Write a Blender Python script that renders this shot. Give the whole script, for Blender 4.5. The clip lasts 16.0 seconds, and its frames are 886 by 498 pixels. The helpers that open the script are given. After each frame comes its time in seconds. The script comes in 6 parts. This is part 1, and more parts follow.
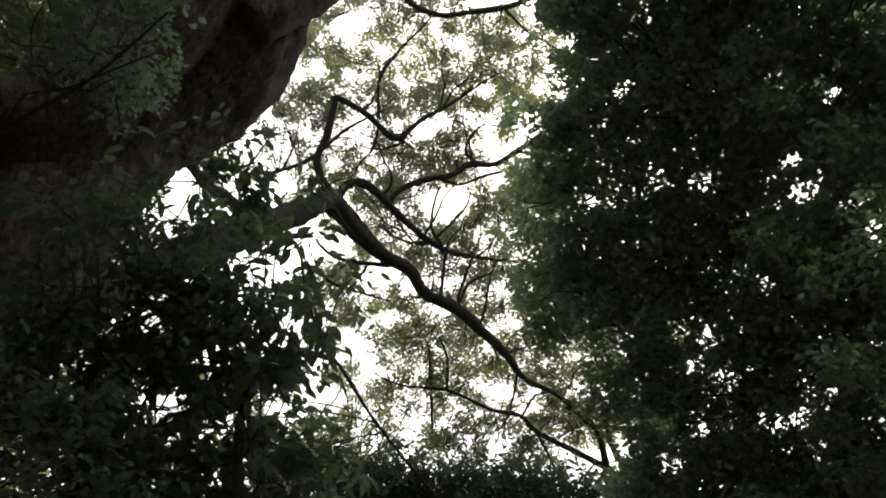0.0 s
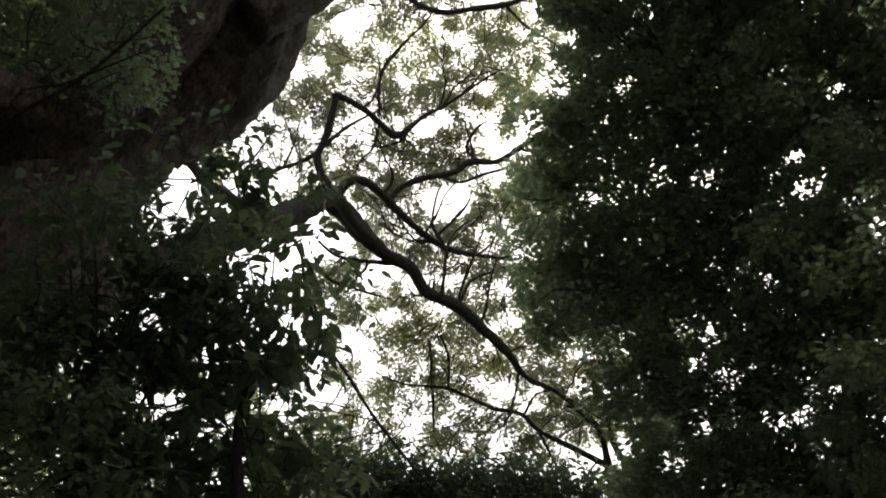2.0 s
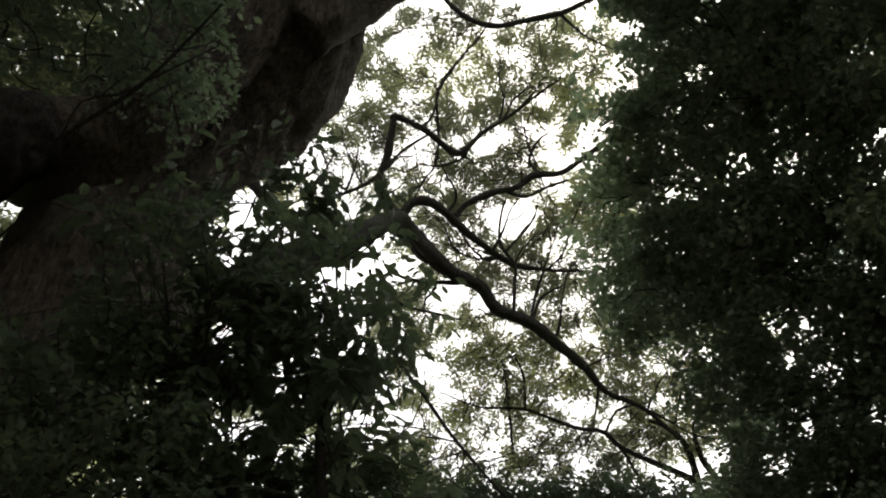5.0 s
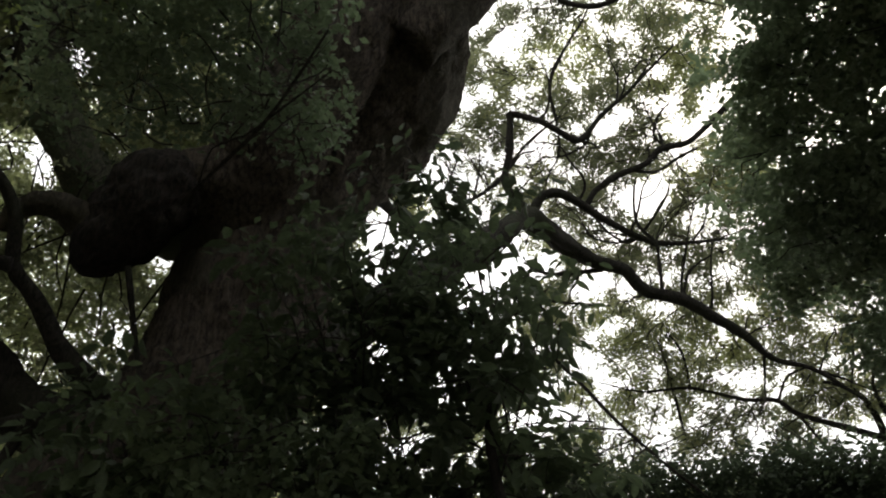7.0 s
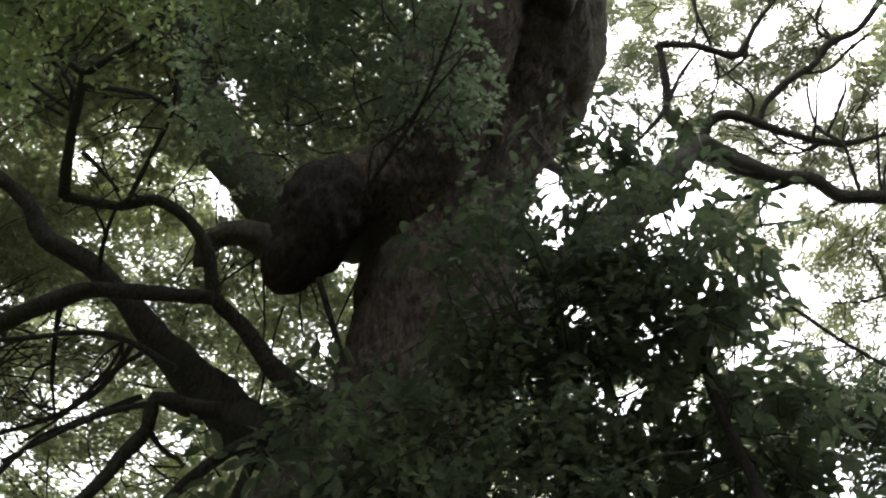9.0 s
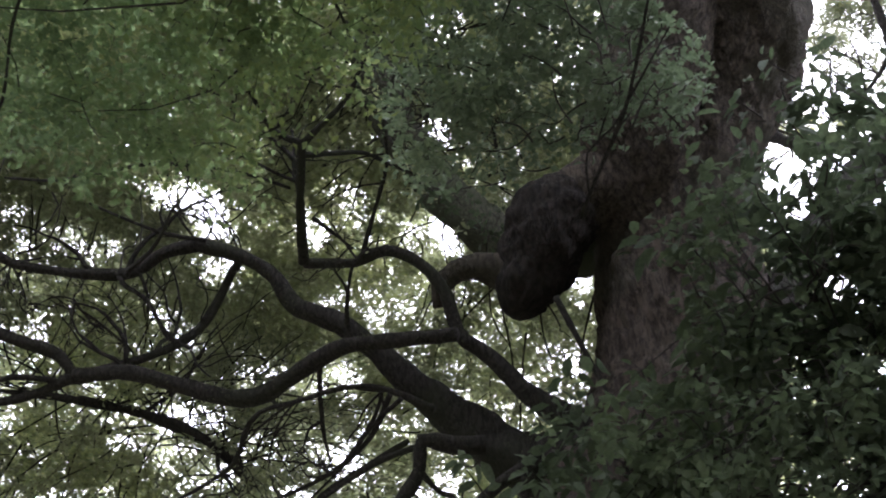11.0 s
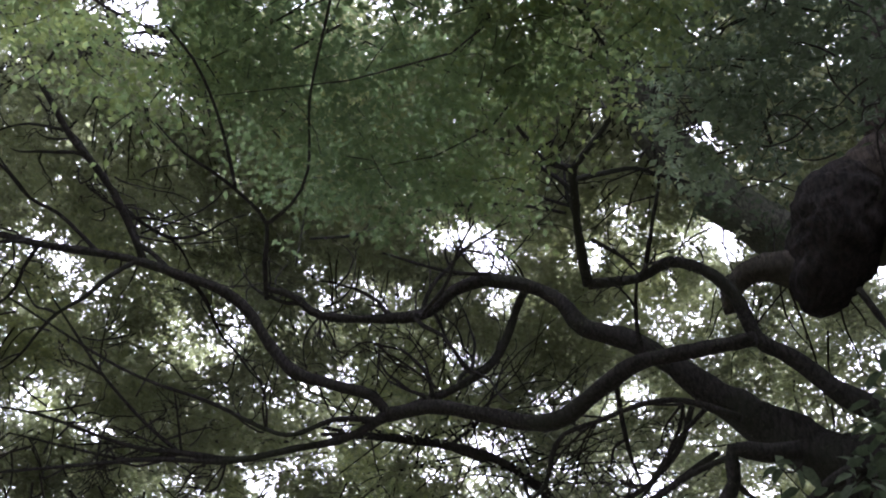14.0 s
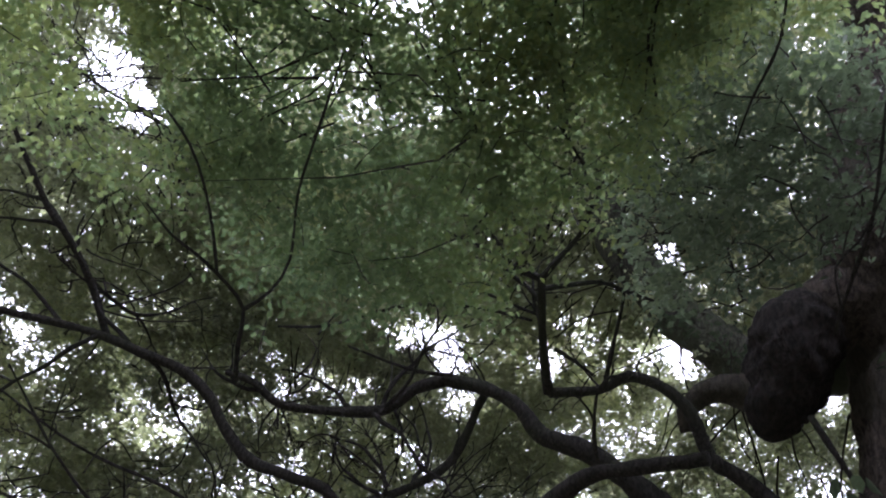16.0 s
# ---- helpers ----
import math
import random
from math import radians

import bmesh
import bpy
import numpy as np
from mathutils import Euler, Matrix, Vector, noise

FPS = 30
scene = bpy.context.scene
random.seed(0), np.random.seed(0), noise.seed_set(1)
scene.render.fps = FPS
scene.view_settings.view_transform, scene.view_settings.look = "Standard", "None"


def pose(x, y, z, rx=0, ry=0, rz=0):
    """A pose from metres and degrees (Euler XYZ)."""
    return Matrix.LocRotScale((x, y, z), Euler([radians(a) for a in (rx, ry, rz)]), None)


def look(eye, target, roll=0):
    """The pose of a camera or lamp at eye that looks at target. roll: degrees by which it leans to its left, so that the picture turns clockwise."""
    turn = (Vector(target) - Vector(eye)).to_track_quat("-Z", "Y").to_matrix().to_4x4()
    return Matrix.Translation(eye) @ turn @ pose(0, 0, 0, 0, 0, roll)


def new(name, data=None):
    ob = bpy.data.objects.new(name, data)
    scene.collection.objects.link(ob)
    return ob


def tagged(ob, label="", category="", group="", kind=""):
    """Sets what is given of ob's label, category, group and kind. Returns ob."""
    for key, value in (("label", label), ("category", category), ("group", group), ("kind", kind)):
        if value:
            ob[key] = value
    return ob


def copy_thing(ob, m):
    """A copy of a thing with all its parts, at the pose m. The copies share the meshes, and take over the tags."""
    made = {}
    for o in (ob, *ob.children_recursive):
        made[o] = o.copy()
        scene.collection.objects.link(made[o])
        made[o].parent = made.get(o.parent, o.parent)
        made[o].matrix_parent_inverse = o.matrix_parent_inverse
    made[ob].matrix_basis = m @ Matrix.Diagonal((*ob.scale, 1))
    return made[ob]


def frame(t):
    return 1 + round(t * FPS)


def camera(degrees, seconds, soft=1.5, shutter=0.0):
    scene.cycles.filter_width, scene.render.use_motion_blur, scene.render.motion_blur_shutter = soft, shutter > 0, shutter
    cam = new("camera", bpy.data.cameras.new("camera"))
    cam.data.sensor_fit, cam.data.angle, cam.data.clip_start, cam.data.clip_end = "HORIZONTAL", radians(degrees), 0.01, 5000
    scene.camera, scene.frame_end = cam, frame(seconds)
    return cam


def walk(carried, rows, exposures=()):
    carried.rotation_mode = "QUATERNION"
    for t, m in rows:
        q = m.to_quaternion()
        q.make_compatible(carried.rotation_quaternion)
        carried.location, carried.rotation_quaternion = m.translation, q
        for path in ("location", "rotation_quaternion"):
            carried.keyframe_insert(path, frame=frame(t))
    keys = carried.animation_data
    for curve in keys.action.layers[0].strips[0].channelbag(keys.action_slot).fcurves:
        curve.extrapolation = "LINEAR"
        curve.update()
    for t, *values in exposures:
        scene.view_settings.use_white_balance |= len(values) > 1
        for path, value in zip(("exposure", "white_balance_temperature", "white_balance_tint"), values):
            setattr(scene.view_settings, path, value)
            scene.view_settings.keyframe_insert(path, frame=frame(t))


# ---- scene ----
cam = camera(49.3, 16.0, soft=2.05, shutter=0.25)
PATH = [
    (0.0, (-0.000, 0.000, 1.600), (-0.000, 3.716, 4.946), -0.00),
    (0.5, (-0.004, 0.021, 1.611), (0.003, 3.754, 4.938), -0.03),
    (1.0, (0.014, 0.029, 1.604), (0.005, 3.761, 4.932), -0.05),
    (1.5, (0.013, 0.034, 1.631), (-0.003, 3.763, 4.961), -0.06),
    (2.0, (0.004, 0.038, 1.623), (-0.004, 3.759, 4.964), 0.02),
    (2.5, (0.011, 0.065, 1.612), (-0.021, 3.770, 4.970), 0.31),
    (3.0, (0.004, 0.090, 1.625), (-0.028, 3.801, 4.976), 0.51),
    (5.5, (-0.113, 0.371, 1.672), (-0.597, 3.931, 5.150), -0.07),
    (6.0, (-0.121, 0.380, 1.683), (-0.804, 3.932, 5.134), -0.06),
    (6.5, (-0.122, 0.385, 1.671), (-0.962, 3.881, 5.146), -0.79),
    (7.0, (-0.127, 0.379, 1.680), (-1.122, 3.830, 5.159), -1.45),
    (7.5, (-0.134, 0.385, 1.700), (-1.350, 3.803, 5.141), -2.15),
    (8.0, (-0.127, 0.378, 1.703), (-1.514, 3.735, 5.139), -2.67),
    (8.5, (-0.140, 0.371, 1.738), (-1.716, 3.677, 5.142), -3.05),
    (9.0, (-0.169, 0.414, 1.749), (-2.035, 3.599, 5.122), -3.19),
    (9.5, (-0.175, 0.402, 1.762), (-2.293, 3.461, 5.102), -3.03),
    (10.0, (-0.184, 0.423, 1.769), (-2.546, 3.233, 5.164), -2.60),
    (12.5, (-0.298, 0.480, 1.691), (-3.345, 2.270, 5.227), 1.97),
    (13.0, (-0.258, 0.489, 1.628), (-3.438, 2.009, 5.175), 4.13),
    (13.5, (-0.211, 0.435, 1.591), (-3.480, 1.713, 5.153), 6.34),
    (14.0, (-0.237, 0.358, 1.674), (-3.568, 1.510, 5.221), 7.19),
    (14.5, (-0.231, 0.330, 1.701), (-3.566, 1.417, 5.264), 7.06),
    (15.0, (-0.208, 0.336, 1.696), (-3.449, 1.382, 5.357), 8.70),
    (15.5, (-0.199, 0.276, 1.630), (-3.300, 1.375, 5.394), 9.30),
    (16.0, (-0.198, 0.256, 1.591), (-3.104, 1.408, 5.493), 9.81),
]
EXPOSURES = [(0.0, 0.29, 7000, 10), (7.5, -0.05, 6900, 10), (8.3, 0.22, 6800, 10), (9.0, 1.15, 6600, 11), (9.5, 1.55, 6400, 13), (10.2, 1.75, 6200, 17), (12.5, 1.5, 5900, 27), (16.0, 1.41, 5750, 27)]
walk(cam, [(t, look(eye, target, roll)) for t, eye, target, roll in PATH], EXPOSURES)

# world: an overcast sky, and a faint wide sun behind the cloud
world = bpy.data.worlds.new("overcast_sky")
scene.world = world
world.use_nodes = True
wn = world.node_tree
sky = wn.nodes.new("ShaderNodeTexSky")
sky.sky_type, sky.sun_disc = "NISHITA", False
sky.sun_elevation, sky.sun_rotation = radians(52), radians(20)
sky.air_density, sky.dust_density, sky.ozone_density = 1.0, 4.0, 1.0
cloud = wn.nodes.new("ShaderNodeMix")
cloud.data_type = "RGBA"
cloud.inputs[0].default_value = 0.8
wn.links.new(sky.outputs[0], cloud.inputs[6])
cloud.inputs[7].default_value = (15.0, 15.4, 16.0, 1)
wn.links.new(cloud.outputs[2], wn.nodes["Background"].inputs[0])
wn.nodes["Background"].inputs[1].default_value = 0.15
sun = new("sun", bpy.data.lights.new("sun", "SUN"))
sun.data.energy, sun.data.angle, sun.data.color = 1.0, radians(15), (1.0, 0.96, 0.9)
sun.matrix_world = look((0, 0, 30), (-10 * math.sin(radians(20)), -10 * math.cos(radians(20)), 17))

# ---- materials ----


def material(name):
    m = bpy.data.materials.new(name)
    m.use_nodes = True
    n = m.node_tree.nodes
    return m, n, m.node_tree.links, n["Principled BSDF"]


def ramp(n, stops):
    r = n.new("ShaderNodeValToRGB")
    while len(r.color_ramp.elements) < len(stops):
        r.color_ramp.elements.new(0.5)
    for e, (p, c) in zip(r.color_ramp.elements, stops):
        e.position, e.color = p, (*c, 1)
    return r


def leaf_material(name, dark, mid, light, glow, through_light=0.4, rough=0.42):
    """Leaf: a colour for each leaf, veins and blotches, light that shines through it."""
    m, n, l, b = material(name)
    geo = n.new("ShaderNodeNewGeometry")
    r = ramp(n, [(0.1, dark), (0.45, mid), (0.6, mid), (0.95, light)])
    tex, no = n.new("ShaderNodeTexCoord"), n.new("ShaderNodeTexNoise")
    no.inputs["Scale"].default_value, no.inputs["Detail"].default_value = 60.0, 4.0
    l.new(tex.outputs["Object"], no.inputs["Vector"])
    big = n.new("ShaderNodeTexNoise")
    big.inputs["Scale"].default_value = 0.6
    l.new(tex.outputs["Object"], big.inputs["Vector"])
    bough = n.new("ShaderNodeMath")
    bough.operation = "MULTIPLY_ADD"
    l.new(geo.outputs["Random Per Island"], bough.inputs[0])
    bough.inputs[1].default_value = 0.4
    one = n.new("ShaderNodeObjectInfo")
    each = n.new("ShaderNodeMath")
    each.operation = "MULTIPLY_ADD"
    l.new(one.outputs["Random"], each.inputs[0])
    each.inputs[1].default_value = 0.2
    spread = n.new("ShaderNodeMapRange")
    spread.inputs["From Min"].default_value, spread.inputs["From Max"].default_value = 0.36, 0.66
    spread.inputs["To Max"].default_value = 0.5
    l.new(big.outputs[0], spread.inputs[0])
    l.new(spread.outputs[0], each.inputs[2])
    l.new(each.outputs[0], bough.inputs[2])
    l.new(bough.outputs[0], r.inputs[0])
    add = n.new("ShaderNodeMath")
    l.new(no.outputs[0], add.inputs[0]), l.new(big.outputs[0], add.inputs[1])
    hsv = n.new("ShaderNodeHueSaturation")
    l.new(add.outputs[0], hsv.inputs["Value"])
    l.new(r.outputs[0], hsv.inputs["Color"])
    l.new(hsv.outputs[0], b.inputs["Base Color"])
    b.inputs["Roughness"].default_value = rough
    b.inputs["Specular IOR Level"].default_value = 0.3
    tr, mx = n.new("ShaderNodeBsdfTranslucent"), n.new("ShaderNodeMixShader")
    tint = n.new("ShaderNodeMix")
    tint.data_type, tint.blend_type = "RGBA", "MULTIPLY"
    tint.inputs[0].default_value = 1.0
    tint.inputs[7].default_value = (*glow, 1)
    l.new(hsv.outputs[0], tint.inputs[6])
    l.new(tint.outputs[2], tr.inputs[0])
    mx.inputs[0].default_value = through_light
    l.new(b.outputs[0], mx.inputs[1]), l.new(tr.outputs[0], mx.inputs[2])
    l.new(mx.outputs[0], n["Material Output"].inputs[0])
    return m


def bark_material(name, dark, light, moss, scale=1.0, moss_amount=0.5, bump=0.6):
    """Bark: fissures that run along z, lichen and moss in patches."""
    m, n, l, b = material(name)
    tex, mp = n.new("ShaderNodeTexCoord"), n.new("ShaderNodeMapping")
    mp.inputs["Scale"].default_value = (9 * scale, 9 * scale, 2.2 * scale)
    l.new(tex.outputs["Object"], mp.inputs[0])
    fis, big = n.new("ShaderNodeTexNoise"), n.new("ShaderNodeTexNoise")
    fis.inputs["Scale"].default_value, fis.inputs["Detail"].default_value, fis.inputs["Roughness"].default_value = 2.2, 9.0, 0.68
    l.new(mp.outputs[0], fis.inputs["Vector"])
    vor = n.new("ShaderNodeTexVoronoi")
    vor.feature = "DISTANCE_TO_EDGE"
    vor.inputs["Scale"].default_value = 1.6
    warp = n.new("ShaderNodeVectorMath")
    warp.operation = "MULTIPLY_ADD"
    l.new(fis.outputs["Color"], warp.inputs[0])
    warp.inputs[1].default_value = (1.6, 1.6, 1.6)
    l.new(mp.outputs[0], warp.inputs[2])
    l.new(warp.outputs[0], vor.inputs["Vector"])
    big.inputs["Scale"].default_value, big.inputs["Detail"].default_value = 1.4, 6.0
    l.new(tex.outputs["Object"], big.inputs["Vector"])
    r = ramp(n, [(0.3, dark), (0.55, light), (0.75, tuple(1.35 * c for c in light))])
    crack = n.new("ShaderNodeMapRange")
    crack.inputs["From Max"].default_value = 0.16
    crack.inputs["To Min"].default_value, crack.inputs["To Max"].default_value = -0.16, 0.02
    l.new(vor.outputs["Distance"], crack.inputs[0])
    plates = n.new("ShaderNodeMath")
    l.new(crack.outputs[0], plates.inputs[0]), l.new(fis.outputs[0], plates.inputs[1])
    l.new(plates.outputs[0], r.inputs[0])
    mr = ramp(n, [(0.5, (0, 0, 0)), (0.62, (moss_amount,) * 3)])
    l.new(big.outputs[0], mr.inputs[0])
    mix = n.new("ShaderNodeMix")
    mix.data_type = "RGBA"
    l.new(mr.outputs[0], mix.inputs[0]), l.new(r.outputs[0], mix.inputs[6])
    mix.inputs[7].default_value = (*moss, 1)
    l.new(mix.outputs[2], b.inputs["Base Color"])
    b.inputs["Roughness"].default_value = 0.95
    b.inputs["Specular IOR Level"].default_value = 0.2
    hgt = n.new("ShaderNodeMath")
    hgt.operation = "MULTIPLY_ADD"
    l.new(vor.outputs["Distance"], hgt.inputs[0])
    hgt.inputs[1].default_value = 0.8
    l.new(fis.outputs[0], hgt.inputs[2])
    bp = n.new("ShaderNodeBump")
    bp.inputs["Strength"].default_value, bp.inputs["Distance"].default_value = bump, 0.05
    l.new(hgt.outputs[0], bp.inputs["Height"])
    l.new(bp.outputs[0], b.inputs["Normal"])
    return m


def soil_material():
    m, n, l, b = material("leaf_litter_soil")
    tex, a, c = n.new("ShaderNodeTexCoord"), n.new("ShaderNodeTexNoise"), n.new("ShaderNodeTexNoise")
    a.inputs["Scale"].default_value, a.inputs["Detail"].default_value = 14.0, 8.0
    c.inputs["Scale"].default_value = 0.35
    l.new(tex.outputs["Object"], a.inputs["Vector"]), l.new(tex.outputs["Object"], c.inputs["Vector"])
    mul = n.new("ShaderNodeMath")
    l.new(a.outputs[0], mul.inputs[0]), l.new(c.outputs[0], mul.inputs[1])
    r = ramp(n, [(0.6, (0.07, 0.056, 0.042)), (1.0, (0.15, 0.125, 0.095)), (1.3, (0.11, 0.112, 0.07))])
    l.new(mul.outputs[0], r.inputs[0])
    l.new(r.outputs[0], b.inputs["Base Color"])
    b.inputs["Roughness"].default_value = 0.95
    bp = n.new("ShaderNodeBump")
    bp.inputs["Distance"].default_value = 0.05
    l.new(a.outputs[0], bp.inputs["Height"]), l.new(bp.outputs[0], b.inputs["Normal"])
    return m


BARK = bark_material("old_bark", (0.027, 0.022, 0.018), (0.094, 0.075, 0.06), (0.064, 0.062, 0.045), 1.5, 0.6, 0.9)
# burl bark: old bark darkened, the shade of the underside is in the colour
BURL_SHADED = bark_material("shaded_burl_bark", (0.009, 0.0075, 0.007), (0.032, 0.026, 0.022), (0.022, 0.02, 0.017), 1.6, 0.4, 0.7)
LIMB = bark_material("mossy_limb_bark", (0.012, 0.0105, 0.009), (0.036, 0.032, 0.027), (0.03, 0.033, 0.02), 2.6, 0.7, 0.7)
MOSSY = bark_material("moss_covered_bark", (0.03, 0.03, 0.022), (0.085, 0.085, 0.06), (0.064, 0.074, 0.044), 3.0, 0.85, 0.7)
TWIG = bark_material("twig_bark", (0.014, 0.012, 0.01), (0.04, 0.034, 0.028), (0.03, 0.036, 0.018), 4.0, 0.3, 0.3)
LEAF_FAR = leaf_material("olive_leaf", (0.06, 0.065, 0.043), (0.085, 0.092, 0.056), (0.14, 0.15, 0.062), (3.3, 3.3, 3.2), 0.6)
LEAF_DARK = leaf_material("dark_evergreen_leaf", (0.074, 0.097, 0.06), (0.1, 0.128, 0.08), (0.138, 0.168, 0.1), (2.5, 2.65, 2.4), 0.32, 0.4)
LEAF_NEAR = leaf_material("glossy_broad_leaf", (0.035, 0.048, 0.029), (0.048, 0.065, 0.038), (0.07, 0.092, 0.05), (2.2, 2.25, 2.0), 0.36, 0.62)
LEAF_MID = leaf_material("canopy_leaf", (0.069, 0.076, 0.047), (0.095, 0.104, 0.059), (0.138, 0.15, 0.07), (4.1, 4.1, 4.0), 0.63)
LEAF_GREEN = leaf_material("fresh_green_leaf", (0.052, 0.078, 0.042), (0.072, 0.097, 0.046), (0.102, 0.118, 0.045), (3.6, 3.65, 3.4), 0.64)
LEAF_MOSS = leaf_material("moss_frond", (0.028, 0.031, 0.018), (0.04, 0.045, 0.025), (0.056, 0.063, 0.034), (2.0, 2.0, 2.0), 0.4, 0.8)
SOIL = soil_material()

# ---- building helpers ----
EYE = Vector((0, 0, 1.6))


def mesh_from(name, verts, faces, mat, smooth=True):
    """A mesh from two arrays; all faces have as many corners."""
    verts, faces = np.asarray(verts, dtype=np.float32), np.asarray(faces, dtype=np.int32)
    me = bpy.data.meshes.new(name)
    k = faces.shape[1]
    me.vertices.add(len(verts)), me.loops.add(faces.size), me.polygons.add(len(faces))
    me.vertices.foreach_set("co", verts.ravel())
    me.loops.foreach_set("vertex_index", faces.ravel())
    me.polygons.foreach_set("loop_start", np.arange(0, faces.size, k, dtype=np.int32))
    if smooth:
        me.polygons.foreach_set("use_smooth", np.ones(len(faces), dtype=bool))
    me.update(calc_edges=True)
    me.materials.append(mat)
    return me


def part(name, me, parent, label=""):
    ob = new(name, me)
    ob.parent = parent
    return tagged(ob, label)


def thing(name, label, category, group="", at=(0, 0, 0)):
    ob = new(name)
    ob.location = at
    return tagged(ob, label, category, group)


def spline(points, step):
    """Catmull-Rom through rows of (x, y, z, r), sampled about every step metres."""
    p = np.array(points, dtype=float)
    p = np.vstack([2 * p[0] - p[1], p, 2 * p[-1] - p[-2]])
    out = []
    for i in range(1, len(p) - 2):
        n = max(2, int(np.linalg.norm(p[i + 1, :3] - p[i, :3]) / step))
        for t in np.arange(n) / n:
            a, b, c, d = p[i - 1], p[i], p[i + 1], p[i + 2]
            out.append(0.5 * (2 * b + (c - a) * t + (2 * a - 5 * b + 4 * c - d) * t * t + (3 * b - a - 3 * c + d) * t ** 3))
    out.append(p[-2])
    out = np.array(out)
    out[:, 3] = np.maximum(out[:, 3], 0.003)
    return out


def tube(points, sides=12, rough=0.12, step=0.08, lump=2.5, seed=0, ridge=0.0):
    """A limb: a ring of vertices at each step along a spline, lumpy as grown wood is; ridge: depth in metres of the bark's fissures."""
    axis = spline(points, step)
    way = np.gradient(axis[:, :3], axis=0)
    way /= np.linalg.norm(way, axis=1)[:, None] + 1e-9
    run = np.concatenate([[0], np.cumsum(np.linalg.norm(np.diff(axis[:, :3], axis=0), axis=1))])
    verts = []
    ref = np.array((0.31, 0.2, 0.93))
    if abs(way[0] @ ref) > 0.9:
        ref = np.array((1.0, 0, 0))
    u = ref - way[0] * (ref @ way[0])
    turns = [(math.cos(2 * math.pi * k / sides), math.sin(2 * math.pi * k / sides)) for k in range(sides)]
    for (x, y, z, r), w, s in zip(axis, way, run):
        u = u - w * (u @ w)
        u /= np.linalg.norm(u)
        v = np.cross(w, u)
        for ca, sa in turns:
            d = ca * u + sa * v
            q = Vector((x + r * d[0] + seed, y + r * d[1], z + r * d[2]))
            g = r * (1 + rough * (1.2 * noise.noise(q * lump) + 0.8 * noise.noise(q * lump * 2.7) + 0.5 * noise.noise(q * lump * 7)))
            if ridge:
                f = Vector((ca * r * 19, sa * r * 19, s * 2.1 + seed))
                f += Vector((noise.noise(f * 0.6), noise.noise(f * 0.6 + Vector((7, 3, 1))), 0)) * 0.45
                g += ridge * (0.5 - 1.6 * max(0.0, 0.42 - abs(noise.noise(f)) * 2.4) + 0.5 * noise.noise(f * 3.3))
            verts.append((x + g * d[0], y + g * d[1], z + g * d[2]))
    n = len(axis)
    i, k = np.meshgrid(np.arange(n - 1), np.arange(sides), indexing="ij")
    k2 = (k + 1) % sides
    faces = np.stack([i * sides + k, i * sides + k2, (i + 1) * sides + k2, (i + 1) * sides + k], -1).reshape(-1, 4)
    base, tip = len(verts), len(verts) + 1
    verts += [tuple(axis[0, :3]), tuple(axis[-1, :3])]
    caps = [(base, (q + 1) % sides, q) for q in range(sides)]
    caps += [(tip, (n - 1) * sides + q, (n - 1) * sides + (q + 1) % sides) for q in range(sides)]
    return np.array(verts), faces, np.array(caps), axis


def limb_mesh(name, points, mat, sides=12, rough=0.12, step=0.08, lump=2.5, seed=0, ridge=0.0):
    v, f, caps, axis = tube(points, sides, rough, step, lump, seed, ridge)
    me = bpy.data.meshes.new(name)
    me.from_pydata(v.tolist(), [], f.tolist() + caps.tolist())
    me.polygons.foreach_set("use_smooth", np.ones(len(me.polygons), dtype=bool))
    me.materials.append(mat)
    return me, axis


def unit(a):
    return a / (np.linalg.norm(a, axis=-1, keepdims=True) + 1e-9)


def ways(az, el):
    az, el = np.radians(az), np.radians(el)
    return np.stack([-np.sin(az) * np.cos(el), np.cos(az) * np.cos(el), np.sin(el)], -1)


def leaf_mesh(name, base, u, n, length, width, mat, broad=False, slim=False):
    """Leaves as folded blades: base point, way, normal, length and width for each."""
    s = unit(np.cross(n, u))
    n = np.cross(u, s)
    length, width = length[:, None], width[:, None]
    mid = base + 0.45 * length * u
    lift = 0.16 * width * n
    if broad:
        lo, hi = base + 0.28 * length * u, base + 0.68 * length * u - 0.05 * length * n
        tip = base + length * u - 0.16 * length * n
        rows = [base, lo + 0.46 * width * s + lift, hi + 0.40 * width * s + lift, tip, hi - 0.40 * width * s + lift, lo - 0.46 * width * s + lift, hi]
        faces = np.array([(0, 1, 6), (1, 2, 6), (2, 3, 6), (3, 4, 6), (4, 5, 6), (5, 0, 6)])
    elif slim:
        rows = [base + 0.3 * length * u + 0.5 * width * s + lift, base + length * u, base - 0.5 * width * s]
        faces = np.array([(0, 1, 2)])
    else:
        rows = [base, mid + 0.5 * width * s + lift, base + length * u - 0.08 * length * n, mid - 0.5 * width * s + lift]
        faces = np.array([(0, 1, 2), (0, 2, 3)])
    k = len(rows)
    verts = np.stack(rows, 1).reshape(-1, 3)
    idx = (np.arange(len(base))[:, None, None] * k + faces[None]).reshape(-1, 3)
    return mesh_from(name, verts, idx, mat, smooth=False)


